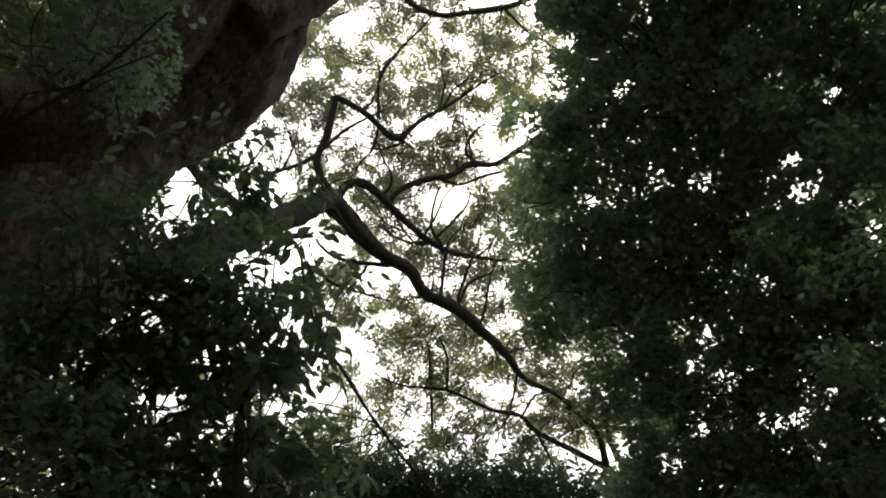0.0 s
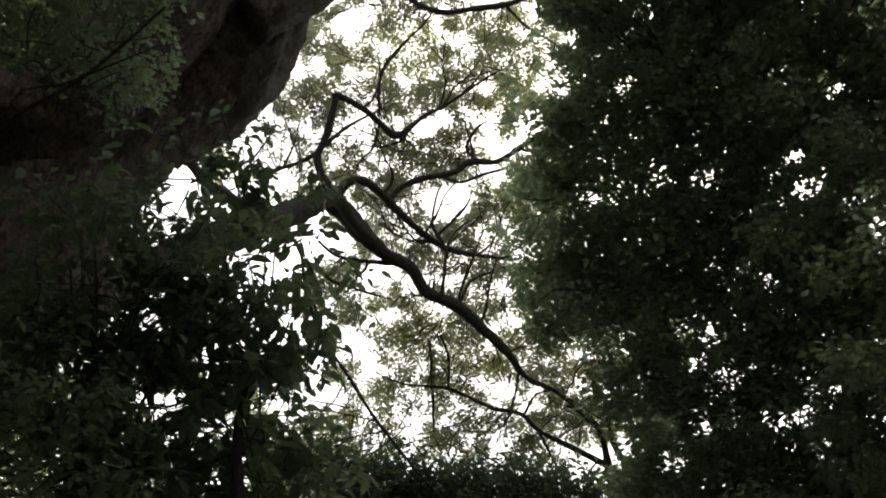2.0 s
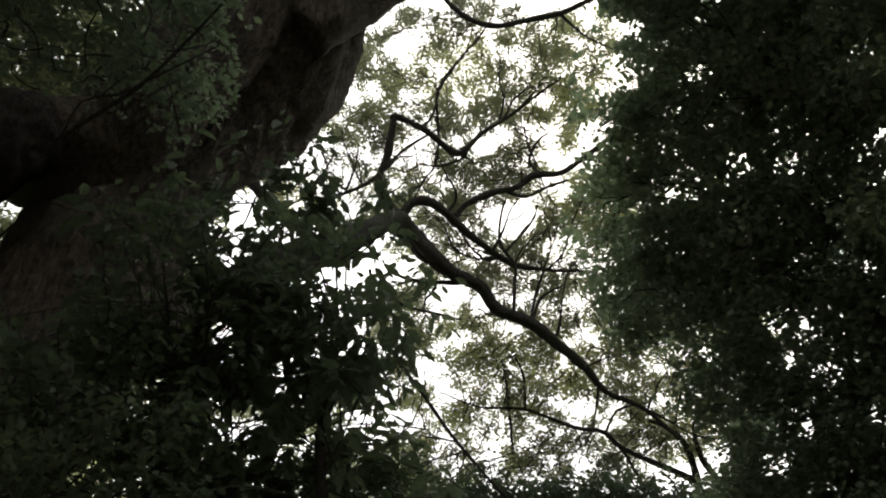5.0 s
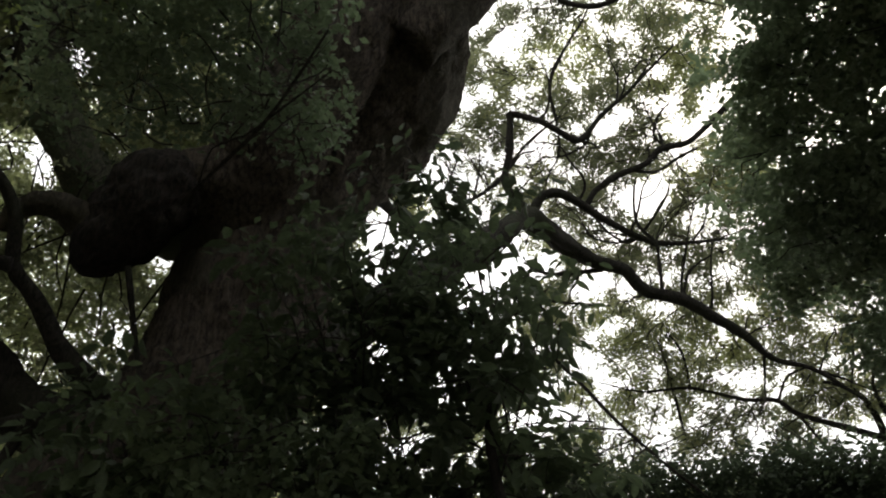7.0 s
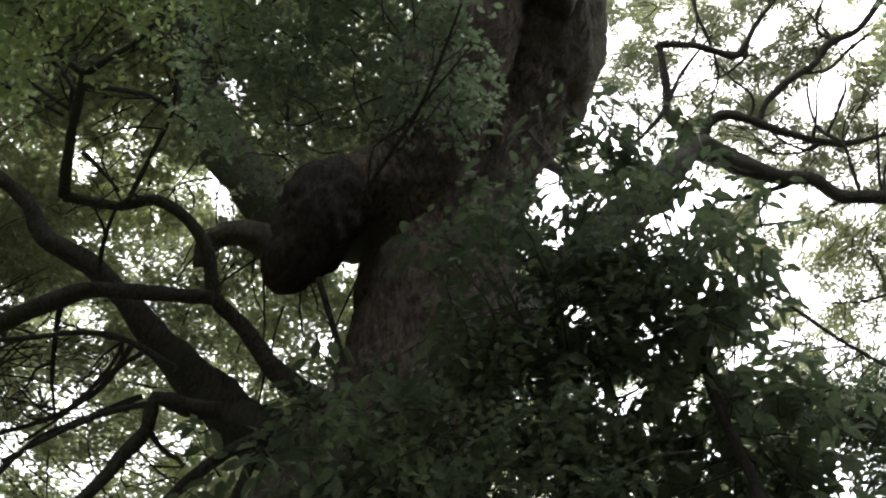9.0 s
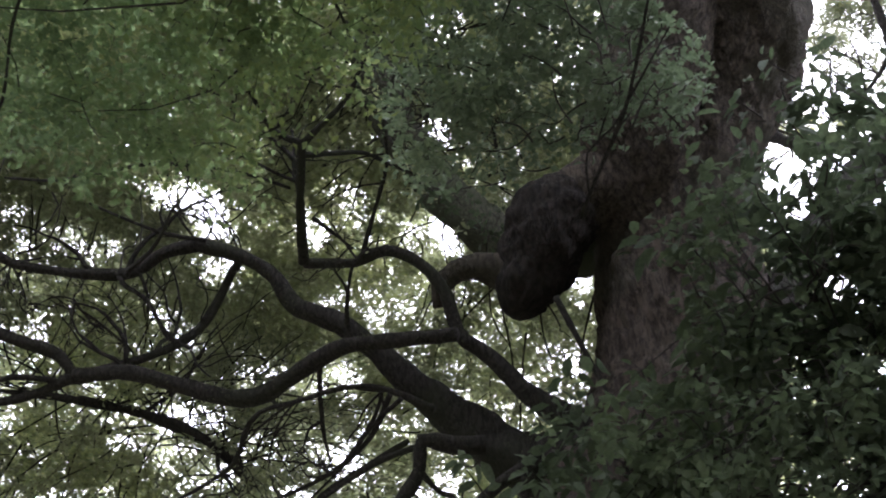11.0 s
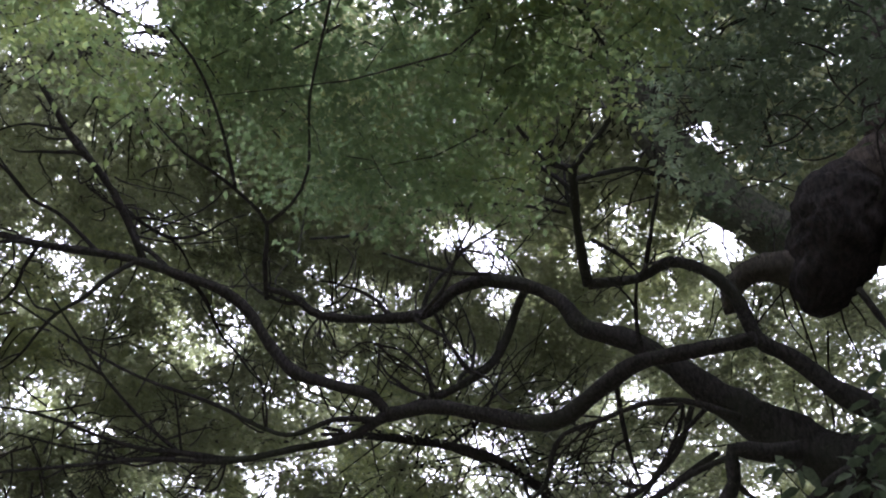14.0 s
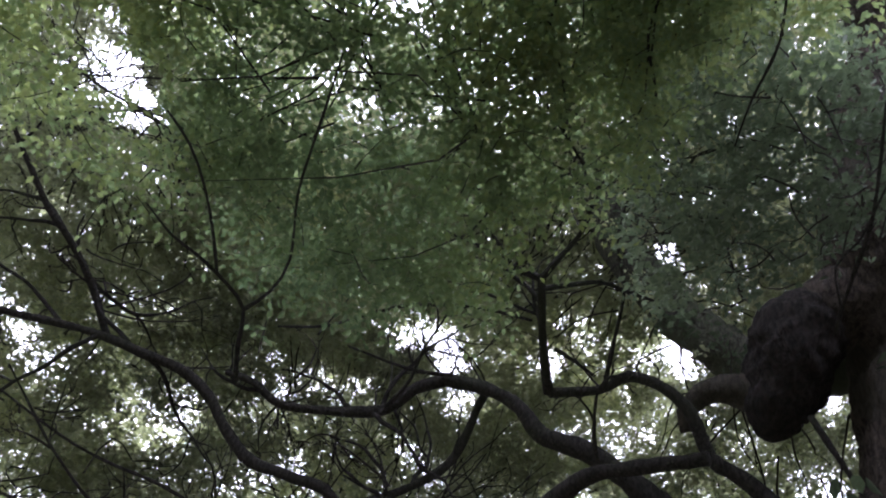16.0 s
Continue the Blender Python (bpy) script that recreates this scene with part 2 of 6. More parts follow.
def sprays(rng, centre, radius, twigs, per, size, droop=0.25, flat=0.5, broadness=0.59):
    """Leafy twigs round each clump's centre. Returns twig ends and the leaves' base, way, normal, length, width."""
    c = np.repeat(centre, twigs, 0)
    r = np.repeat(radius, twigs)
    d = rng.normal(size=c.shape)
    d[:, 2] = d[:, 2] * flat + 0.1
    d = unit(d)
    start = c + rng.normal(size=c.shape) * r[:, None] * 0.28
    end = start + d * (r * rng.uniform(0.55, 1.15, len(r)))[:, None]
    s = (np.arange(per) + 0.6) / per
    b = (start[:, None] + (end - start)[:, None] * s[None, :, None]).reshape(-1, 3)
    dd = np.repeat(d, per, 0)
    up = np.array((0.0, 0, 1.0))
    side = unit(np.cross(dd, up + 0.3 * rng.normal(size=dd.shape)))
    sign = np.tile(np.where(np.arange(per) % 2 == 0, 1.0, -1.0), len(c))[:, None]
    u = unit(dd * 0.7 + sign * side + 0.45 * rng.normal(size=dd.shape) - np.array((0, 0, droop)))
    n = unit(up + 0.55 * rng.normal(size=dd.shape))
    ln = size * rng.uniform(0.65, 1.25, len(b))
    return start, end, b + 0.01 * side * sign, u, n, ln, ln * broadness * rng.uniform(0.85, 1.15, len(b))


def keep_clear(rng, p, gaps):
    """False for points that lie in one of the crown's openings (azimuth, elevation and half-width in degrees, and the share of leaves left in it)."""
    ok = np.ones(len(p), dtype=bool)
    if not len(gaps):
        return ok
    d = unit(p - np.array(EYE))
    for az, el, w, left in gaps:
        a = np.degrees(np.arccos(np.clip(d @ ways(az, el), -1, 1)))
        near = np.flatnonzero(a < 1.9 * w)
        uneven = np.array([noise.noise(Vector(d[i]) * 28) + 0.6 * noise.noise(Vector(d[i]) * 70) for i in near])
        ok[near] &= (a[near] > w * (0.85 + 0.9 * uneven) + 0.15 * rng.normal(size=len(near))) | (rng.random(len(near)) < left)
    return ok


def twig_mesh(name, a, b, r0, r1, mat, bend=0.12, rng=None, sides=3, rows=4):
    """Many thin bent twigs from points a to points b in one mesh."""
    t = np.linspace(0, 1, rows)
    ln = np.linalg.norm(b - a, axis=1)[:, None]
    off = rng.normal(size=a.shape) * bend * ln
    p = a[:, None] + (b - a)[:, None] * t[None, :, None] + off[:, None] * np.sin(math.pi * t)[None, :, None]
    w = unit(b - a)
    u = unit(np.cross(w, np.array((0.3, 0.5, 0.81))))
    v = np.cross(w, u)
    rad = np.asarray(r0)[:, None] + (np.asarray(r1) - np.asarray(r0))[:, None] * t[None]
    ring = [p + rad[..., None] * (math.cos(q) * u + math.sin(q) * v)[:, None] for q in 2 * math.pi * np.arange(sides) / sides]
    verts = np.stack(ring, 2).reshape(-1, 3)
    i, j, k = np.meshgrid(np.arange(len(a)), np.arange(rows - 1), np.arange(sides), indexing="ij")
    k2 = (k + 1) % sides
    o = i * rows * sides + j * sides
    faces = np.stack([o + k, o + k2, o + sides + k2, o + sides + k], -1).reshape(-1, 4)
    return mesh_from(name, verts, faces, mat)


def crown(tree, rng, centre, radius, mat, size, twigs, per, gaps=(), limbs=None, broad=False, droop=0.25, flat=0.5, label="", bare=1.0, singles=0, beside=(0, 0, 0), spurs=1.0, broadness=0.59):
    """A crown of leafy sprays round the given clump centres; spurs join each clump to the nearest limb."""
    start, end, b, u, n, ln, w = sprays(rng, centre, radius, twigs, per, size, droop, flat, broadness)
    ok = keep_clear(rng, b, gaps)
    b, u, n, ln, w = b[ok], u[ok], n[ok], ln[ok], w[ok]
    if singles:
        order = np.argsort(((b - np.array(beside)) ** 2).sum(1))
        one, order = order[:singles], order[singles:]
        blade = leaf_mesh("leaf", np.zeros((1, 3)), np.array([(0.0, 1, 0)]), np.array([(0, 0, 1.0)]), np.ones(1), np.full(1, broadness), mat, True)
        for i in one:
            s = unit(np.cross(n[i], u[i]))
            m = Matrix((*zip(-s, u[i], np.cross(u[i], s)),)).to_4x4()
            leaf = part("leaf", blade, tree)
            leaf.matrix_basis = Matrix.Translation(b[i]) @ m @ Matrix.Scale(ln[i], 4)
        b, u, n, ln, w = b[order], u[order], n[order], ln[order], w[order]
    leaves = part("crown", leaf_mesh("crown", b, u, n, ln, w, mat, broad), tree, label)
    tagged(leaves, kind="stuff")
    tk = keep_clear(rng, (start + end) / 2, gaps) & (rng.random(len(start)) < bare)
    a, e = start[tk], end[tk]
    r0, r1 = np.full(len(a), size * 0.05 + 0.0015), np.full(len(a), 0.0012)
    if limbs is not None and len(limbs):
        ck = keep_clear(rng, centre, gaps)
        c = centre[ck & (rng.random(len(centre)) < spurs)]
        near = np.array([limbs[rng.choice(np.argpartition(((limbs - q) ** 2).sum(1), 30)[:30])] for q in c])
        far = np.linalg.norm(near - c, axis=1)
        near = c + (near - c) * np.minimum(1, 1.3 / (far + 1e-6))[:, None]
        a, e = np.vstack([a, near]), np.vstack([e, c])
        r0, r1 = np.concatenate([r0, 0.004 + 0.003 * np.minimum(far, 1.3)]), np.concatenate([r1, np.full(len(c), 0.002)])
    if len(a):
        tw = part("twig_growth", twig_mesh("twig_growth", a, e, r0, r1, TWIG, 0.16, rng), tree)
        tagged(tw, kind="stuff")
    return leaves


def moss_coat(tree, rng, axes, per_metre, size):
    """Short moss fronds and tiny ferns that grow out of the limbs' bark, most of them on the upper side."""
    base, way, norm = [], [], []
    for axis in axes:
        d = np.gradient(axis[:, :3], axis=0)
        length = np.linalg.norm(np.diff(axis[:, :3], axis=0), axis=1).sum()
        n = int(length * per_metre * min(1.6, axis[:, 3].mean() / 0.06))
        i = rng.integers(0, len(axis), n)
        w = unit(d[i])
        out = unit(rng.normal(size=(n, 3)) + np.array((0, 0, 0.5)))
        out = unit(out - w * (out * w).sum(1)[:, None])
        thin = np.array([noise.noise(Vector(q) * 3.0) for q in axis[i, :3]]) > -0.12
        base.append((axis[i, :3] + out * axis[i, 3:4] * 0.96 + w * rng.normal(size=(n, 1)) * 0.03)[thin])
        way.append(unit(out + 0.8 * rng.normal(size=(n, 3)))[thin])
        norm.append(unit(rng.normal(size=(n, 3)))[thin])
    base, way, norm = np.vstack(base), np.vstack(way), np.vstack(norm)
    ln = size * rng.uniform(0.5, 1.4, len(base))
    ob = part("moss", leaf_mesh("moss", base, way, norm, ln, ln * 0.5, LEAF_MOSS), tree, "tufts of moss and tiny ferns")
    return tagged(ob, kind="stuff")


def twig_fan(tree, rng, origin, way, length, count=5, spread=0.55):
    """A bare fan of twigs that fork twice."""
    a, e, r0, r1 = [], [], [], []
    o, d = np.array(origin, dtype=float), unit(np.array(way, dtype=float))
    for _ in range((count + 1) // 2):
        d1 = unit(d + spread * rng.normal(size=3) * (1, 1, 0.6))
        e1 = o + d1 * length * rng.uniform(0.7, 1.1)
        a.append(o), e.append(e1), r0.append(0.011), r1.append(0.004)
        for _ in range(5):
            s = rng.uniform(0.25, 0.95)
            o2 = o + (e1 - o) * s
            d2 = unit(d1 + 0.6 * rng.normal(size=3))
            e2 = o2 + d2 * length * rng.uniform(0.25, 0.5)
            a.append(o2), e.append(e2), r0.append(0.005), r1.append(0.002)
            for _ in range(3):
                o3 = o2 + (e2 - o2) * rng.uniform(0.3, 0.9)
                a.append(o3), e.append(o3 + unit(d2 + 0.7 * rng.normal(size=3)) * length * rng.uniform(0.1, 0.22)), r0.append(0.003), r1.append(0.0015)
    ob = part("twig_growth", twig_mesh("twig_growth", np.array(a), np.array(e), np.array(r0), np.array(r1), TWIG, 0.13, rng, 4, 6), tree)
    return tagged(ob, kind="stuff")


def in_balls(rng, balls, per_volume, count=0):
    """Clump centres spread through balls (x, y, z, r, density); count: that many, no denser where balls overlap."""
    out = []
    for x, y, z, r, k in balls:
        n = max(1, int(per_volume * k * r ** 2))
        d = unit(rng.normal(size=(n, 3))) * (rng.random((n, 1)) ** 0.4) * r
        d[:, 2] *= 0.8
        out.append(d + np.array((x, y, z)))
    p = np.vstack(out)
    if count:
        b = np.array(balls)
        inside = (np.linalg.norm(p[:, None] - b[None, :, :3], axis=2) < b[None, :, 3]).sum(1)
        share = 1 / np.maximum(inside, 1)
        p = p[rng.choice(len(p), min(count, len(p)), replace=False, p=share / share.sum())]
    return p


def in_layer(rng, balls, count, depth):
    """Clump centres spread evenly over one thin leafy layer, whose outline is that of the balls as seen from the clearing."""
    b = np.array(balls)
    v = b[:, :3] - np.array(EYE)
    far = np.linalg.norm(v, axis=1)
    wide = b[:, 3] / far
    i = rng.choice(len(b), count * 12, p=wide ** 2 / (wide ** 2).sum())
    d = unit(v)[i]
    s = unit(np.cross(d, np.array((0.3, 0.5, 0.81))))
    a, r = rng.uniform(0, 2 * math.pi, len(i))[:, None], (wide[i] * np.sqrt(rng.random(len(i))))[:, None]
    d = unit(d + r * (np.cos(a) * s + np.sin(a) * np.cross(d, s)))
    hits = (np.arccos(np.clip(d @ unit(v).T, -1, 1)) < wide[None]).sum(1)
    share = b[i, 4] / np.maximum(hits, 1)
    k = rng.choice(len(i), count, replace=False, p=share / share.sum())
    return np.array(EYE) + d[k] * (far[i][k] + rng.uniform(-depth, depth, count))[:, None]


def spaced(rng, p, gap):
    """Of the points, those that keep at least that distance from one another."""
    kept = np.zeros((0, 3))
    for q in p[rng.permutation(len(p))]:
        if not len(kept) or ((kept - q) ** 2).sum(1).min() > gap * gap:
            kept = np.vstack([kept, q])
    return kept


def tuft_crown(tree, rng, centre, radius, mat, size, leaves, gaps, limbs, label, flat=0.62, reach=1.0, ribs=3, rib=0.005, slim=False):
    """A crown of rounded tufts: sprigs of leaves packed inside a lobed outline, on thin branches that fan out from the nearest limb."""
    base, a, e, r0, r1 = [], [], [], [], []
    for c, r in zip(centre, radius):
        k = int(leaves * (r / 0.26) ** 2 / 5)
        d = unit(rng.normal(size=(k, 3)))
        far = r * rng.random(k) ** 0.42 * np.array([0.85 + 0.55 * noise.noise(Vector(q) * 2.4 + Vector(c)) for q in d])
        sprig = c + d * far[:, None] * (1, 1, flat)
        base.append(np.repeat(sprig, 5, 0) + rng.normal(size=(5 * k, 3)) * size * 0.55)
        if limbs is not None:
            o = limbs[rng.choice(np.argpartition(((limbs - c) ** 2).sum(1), 12)[:12])]
            gone = np.linalg.norm(c - o)
            o = c + (o - c) * min(1, reach / (gone + 1e-6))
            m = c + (o - c) * 0.3 + rng.normal(size=3) * 0.05
            a += [o, m]
            e += [m, c]
            r0 += [rib * 1.6, rib]
            r1 += [rib, rib * 0.6]
            for _ in range(ribs):
                o2 = o + (c - o) * rng.uniform(0.45, 1.0)
                a.append(o2), e.append(c + unit(rng.normal(size=3)) * (1, 1, flat) * r * 0.95)
                r0.append(rib * 0.6), r1.append(rib * 0.25)
    b = np.vstack(base)
    b = b[keep_clear(rng, b, gaps)]
    up = np.array((0.0, 0, 1.0))
    u = rng.normal(size=b.shape)
    u = unit(u * (1, 1, 0.5) - (0, 0, 0.25))
    n = unit(up + 0.6 * rng.normal(size=b.shape))
    ln = size * rng.uniform(0.65, 1.3, len(b))
    tagged(part("crown", leaf_mesh("crown", b, u, n, ln, ln * 0.6, mat, False, slim), tree, label), kind="stuff")
    if a:
        tw = twig_mesh("twig_growth", np.array(a), np.array(e), np.array(r0), np.array(r1), TWIG, 0.09, rng, 3, 5)
        tagged(part("twig_growth", tw, tree), kind="stuff")


def wandering(tree, rng, axes, count, length, radius):
    """Crooked side branches that leave the limbs, wander and fork."""
    verts, faces, base = [], [], 0
    weight = np.array([len(x) for x in axes], dtype=float)

    def grow(o, d, ln, r, depth):
        nonlocal base
        pts, p, k = [(*o, r)], np.array(o), 7
        for i in range(k):
            d = unit(d + 0.27 * rng.normal(size=3) + (0, 0, 0.04))
            p = p + d * ln / k
            pts.append((*p, r * (1 - 0.75 * (i + 1) / k)))
            if depth and i in (2, 4, 5) and rng.random() < 0.8:
                grow(p, unit(d + 0.9 * rng.normal(size=3)), ln * rng.uniform(0.35, 0.6), r * (1 - 0.75 * (i + 1) / k) * 0.8, depth - 1)
        v, f, _, _ = tube(pts, 5, 0.15, 0.07, 9.0, 3)
        verts.append(v[:-2]), faces.append(f + base)
        base += len(v) - 2

    for _ in range(count):
        x = axes[rng.choice(len(axes), p=weight / weight.sum())]
        i = rng.integers(len(x) // 4, len(x) - 1)
        way = unit(x[min(i + 1, len(x) - 1), :3] - x[i - 1, :3])
        grow(x[i, :3], unit(0.7 * way + 0.9 * rng.normal(size=3) + (0, 0, 0.25)), length * rng.uniform(0.5, 1.2), min(radius, 0.7 * x[i, 3]), 2)
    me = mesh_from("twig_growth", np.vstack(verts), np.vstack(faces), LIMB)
    return tagged(part("twig_growth", me, tree, "crooked side branches"), kind="stuff")


def clumpy(p, scale, cut):
    """Thins the points where a noise field is low, so that a crown falls into separate tufts."""
    return p[np.array([noise.noise(Vector(q) * scale) + 0.4 * noise.noise(Vector(q) * scale * 2.3) for q in p]) > cut]


def in_canopy(rng, az, el, dist, count, holes=0.0, scale=0.5):
    """Clump centres spread through a stretch of the wood's canopy, thinner where a noise field is low."""
    n = int(count * 3)
    d = ways(rng.uniform(*az, n), np.degrees(np.arcsin(rng.uniform(math.sin(radians(el[0])), math.sin(radians(el[1])), n))))
    p = np.array(EYE) + d * rng.uniform(*dist, n)[:, None]
    f = np.array([noise.noise(Vector(q) * scale) for q in p])
    p = p[f > holes]
    return p[:count]


# ---- ground ----
def ground():
    n, size = 60, 400.0
    g = np.linspace(-1, 1, n)
    g = np.sign(g) * np.abs(g) ** 2.2 * size
    x, y = np.meshgrid(g, g)
    z = np.array([0.12 * noise.noise(Vector((a, b, 0)) * 0.35) for a, b in zip(x.ravel(), y.ravel())]) - 0.06
    v = np.stack([x.ravel(), y.ravel(), z], -1)
    i, j = np.meshgrid(np.arange(n - 1), np.arange(n - 1), indexing="ij")
    a = (i * n + j).ravel()
    ob = new("ground", mesh_from("ground", v, np.stack([a, a + 1, a + n + 1, a + n], -1), SOIL))
    tagged(ob, "dark woodland soil covered in leaf litter", "ground", kind="structure")


ground()


# ---- the old tree ----
old_tree = thing("old_tree", "huge old leaning tree with brown bark and crooked mossy limbs", "tree", at=(-3.51, 4.31, 0))
old_tree.location = (0, 0, 0)
AXES = []


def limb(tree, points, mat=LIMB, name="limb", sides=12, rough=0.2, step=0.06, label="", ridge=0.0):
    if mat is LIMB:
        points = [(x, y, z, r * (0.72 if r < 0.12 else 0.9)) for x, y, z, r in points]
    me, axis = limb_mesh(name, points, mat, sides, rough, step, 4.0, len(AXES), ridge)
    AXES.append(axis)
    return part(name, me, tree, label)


TRUNK = [(-3.51, 4.31, -0.10, 0.950), (-3.36, 4.28, 1.98, 0.620), (-3.11, 4.23, 3.96, 0.561), (-3.02, 4.42, 4.40, 0.547), (-2.87, 4.60, 4.95, 0.545), (-2.78, 4.64, 5.44, 0.525), (-2.68, 4.63, 5.94, 0.53), (-2.62, 4.60, 6.28, 0.51), (-2.48, 4.56, 6.71, 0.525), (-2.24, 4.56, 7.13, 0.545), (-2.01, 4.57, 7.43, 0.57), (-1.84, 4.55, 7.63, 0.595), (-1.73, 4.49, 7.84, 0.591), (-1.60, 4.37, 8.16, 0.572), (-1.49, 4.21, 8.49, 0.539), (-1.38, 4.02, 8.84, 0.490), (-1.18, 3.76, 9.29, 0.417)]
limb(old_tree, TRUNK, BARK, "trunk", 150, 0.07, 0.035, "thick leaning trunk with mottled grey-brown bark", ridge=0.009)
limb(old_tree, [(-2.9, 4.5, 6.3, 0.2), (-3.22, 4.22, 6.36, 0.18), (-3.57, 4.00, 6.54, 0.185), (-3.83, 3.66, 7.05, 0.172), (-3.94, 3.24, 7.69, 0.16), (-3.88, 2.95, 8.16, 0.15), (-3.74, 2.65, 8.67, 0.138), (-3.5, 2.3, 9.3, 0.12), (-3.25, 1.95, 9.95, 0.095), (-3.05, 1.65, 10.6, 0.06)], MOSSY, "limb", 16)
# knot in the burl's bark, so shade is painted into it too
limb(old_tree, [(-2.12, 2.65, 7.66, 0.011), (-2.09, 2.62, 7.74, 0.113), (-2.03, 2.58, 7.85, 0.171), (-1.94, 2.55, 8.01, 0.163), (-1.75, 2.57, 8.23, 0.097), (-1.55, 2.9, 8.62, 0.08), (-1.38, 3.4, 8.85, 0.08), (-1.35, 3.9, 8.85, 0.09)], BURL_SHADED, "knot", 16)
limb(old_tree, [(-1.41, 4.09, 7.47, 0.180), (-1.14, 4.12, 7.80, 0.196), (-0.82, 4.13, 8.17, 0.169), (-0.44, 4.13, 8.54, 0.148), (0.07, 4.14, 8.97, 0.111)], BARK, "limb", 16)
limb(old_tree, [(-3.14, 3.77, 5.78, 0.160), (-3.26, 3.62, 5.81, 0.112), (-3.36, 3.47, 5.85, 0.086), (-3.45, 3.39, 5.83, 0.069), (-3.58, 3.36, 5.76, 0.059), (-3.63, 3.41, 5.67, 0.045)], BARK, "limb", 16)
limb(old_tree, [(-2.98, 4.17, 4.52, 0.213), (-3.29, 4.05, 4.65, 0.217), (-3.55, 3.92, 4.75, 0.194), (-3.74, 3.73, 4.98, 0.150), (-3.92, 3.49, 5.24, 0.122), (-4.05, 3.26, 5.50, 0.098), (-4.17, 3.03, 5.69, 0.090), (-4.34, 2.79, 5.83, 0.085), (-4.36, 2.64, 5.99, 0.075), (-4.45, 2.42, 6.12, 0.072), (-4.60, 2.19, 6.19, 0.069)], LIMB, "limb", 16)
limb(old_tree, [(-4.60, 2.19, 6.19, 0.066), (-4.78, 2.04, 6.16, 0.058), (-4.97, 1.95, 6.07, 0.055), (-5.19, 1.66, 6.05, 0.047), (-5.38, 1.30, 6.07, 0.044), (-5.40, 1.08, 6.17, 0.036), (-5.46, 0.88, 6.20, 0.024)], LIMB, "limb", 10)
limb(old_tree, [(-2.90, 4.19, 4.58, 0.099), (-3.08, 4.01, 4.79, 0.098), (-3.28, 3.82, 4.96, 0.083), (-3.40, 3.58, 5.23, 0.070), (-3.48, 3.42, 5.38, 0.066), (-3.44, 3.28, 5.60, 0.057), (-3.48, 3.12, 5.76, 0.051), (-3.59, 2.95, 5.85, 0.048), (-3.76, 2.86, 5.82, 0.045), (-3.99, 2.63, 5.84, 0.046)], LIMB, "limb", 16)
limb(old_tree, [(-3.99, 2.63, 5.84, 0.046), (-3.79, 2.46, 5.92, 0.040), (-3.54, 2.28, 5.98, 0.037), (-3.36, 2.16, 6.02, 0.036)], LIMB, "branch", 10)
limb(old_tree, [(-3.36, 2.16, 6.02, 0.033), (-3.37, 1.97, 6.01, 0.026), (-3.30, 1.83, 6.04, 0.021), (-3.24, 1.71, 6.07, 0.014), (-3.13, 1.59, 6.10, 0.010)], LIMB, "branch", 10)
limb(old_tree, [(-3.36, 2.16, 6.02, 0.030), (-3.18, 2.19, 6.08, 0.024), (-3.01, 2.21, 6.13, 0.021), (-2.84, 2.17, 6.19, 0.019), (-2.70, 2.14, 6.24, 0.014), (-2.55, 2.08, 6.29, 0.009)], LIMB, "branch", 7)
limb(old_tree, [(-3.42, 3.35, 5.29, 0.058), (-3.73, 3.17, 5.35, 0.060), (-4.00, 2.99, 5.38, 0.068), (-4.23, 2.89, 5.34, 0.076), (-4.52, 2.78, 5.25, 0.081), (-4.70, 2.64, 5.24, 0.078), (-4.88, 2.40, 5.32, 0.069), (-5.07, 2.12, 5.40, 0.067), (-5.29, 1.87, 5.38, 0.067)], LIMB, "limb", 16)
limb(old_tree, [(-5.29, 1.87, 5.38, 0.056), (-5.53, 1.68, 5.27, 0.037), (-5.76, 1.37, 5.20, 0.032), (-5.99, 1.03, 5.12, 0.026), (-6.19, 0.58, 5.09, 0.023), (-6.39, 0.13, 5.00, 0.017), (-6.57, -0.32, 4.89, 0.011)], LIMB, "branch", 10)
limb(old_tree, [(-5.29, 1.87, 5.38, 0.060), (-5.30, 1.75, 5.49, 0.053), (-5.41, 1.50, 5.56, 0.057), (-5.50, 1.25, 5.62, 0.057), (-5.51, 1.03, 5.78, 0.054), (-5.48, 0.82, 5.97, 0.054), (-5.49, 0.59, 6.08, 0.051), (-5.55, 0.30, 6.13, 0.047), (-5.60, 0.06, 6.17, 0.047), (-5.67, -0.21, 6.19, 0.039), (-5.79, -0.65, 6.18, 0.033), (-5.86, -1.09, 6.18, 0.025), (-5.95, -1.58, 6.14, 0.015)], LIMB, "limb", 10)
limb(old_tree, [(-5.77, 0.05, 6.31, 0.044), (-5.56, -0.22, 6.52, 0.040), (-5.40, -0.46, 6.65, 0.036), (-5.27, -0.70, 6.73, 0.033), (-5.10, -0.92, 6.84, 0.029), (-4.90, -1.15, 6.95, 0.023), (-4.67, -1.37, 7.08, 0.015)], LIMB, "branch", 10)
limb(old_tree, [(-5.29, 1.87, 5.38, 0.041), (-5.17, 2.07, 5.49, 0.038), (-5.05, 2.25, 5.60, 0.038), (-4.88, 2.41, 5.75, 0.042), (-4.73, 2.45, 5.93, 0.042), (-4.59, 2.45, 6.09, 0.042), (-4.50, 2.47, 6.17, 0.039)], LIMB, "branch", 10)
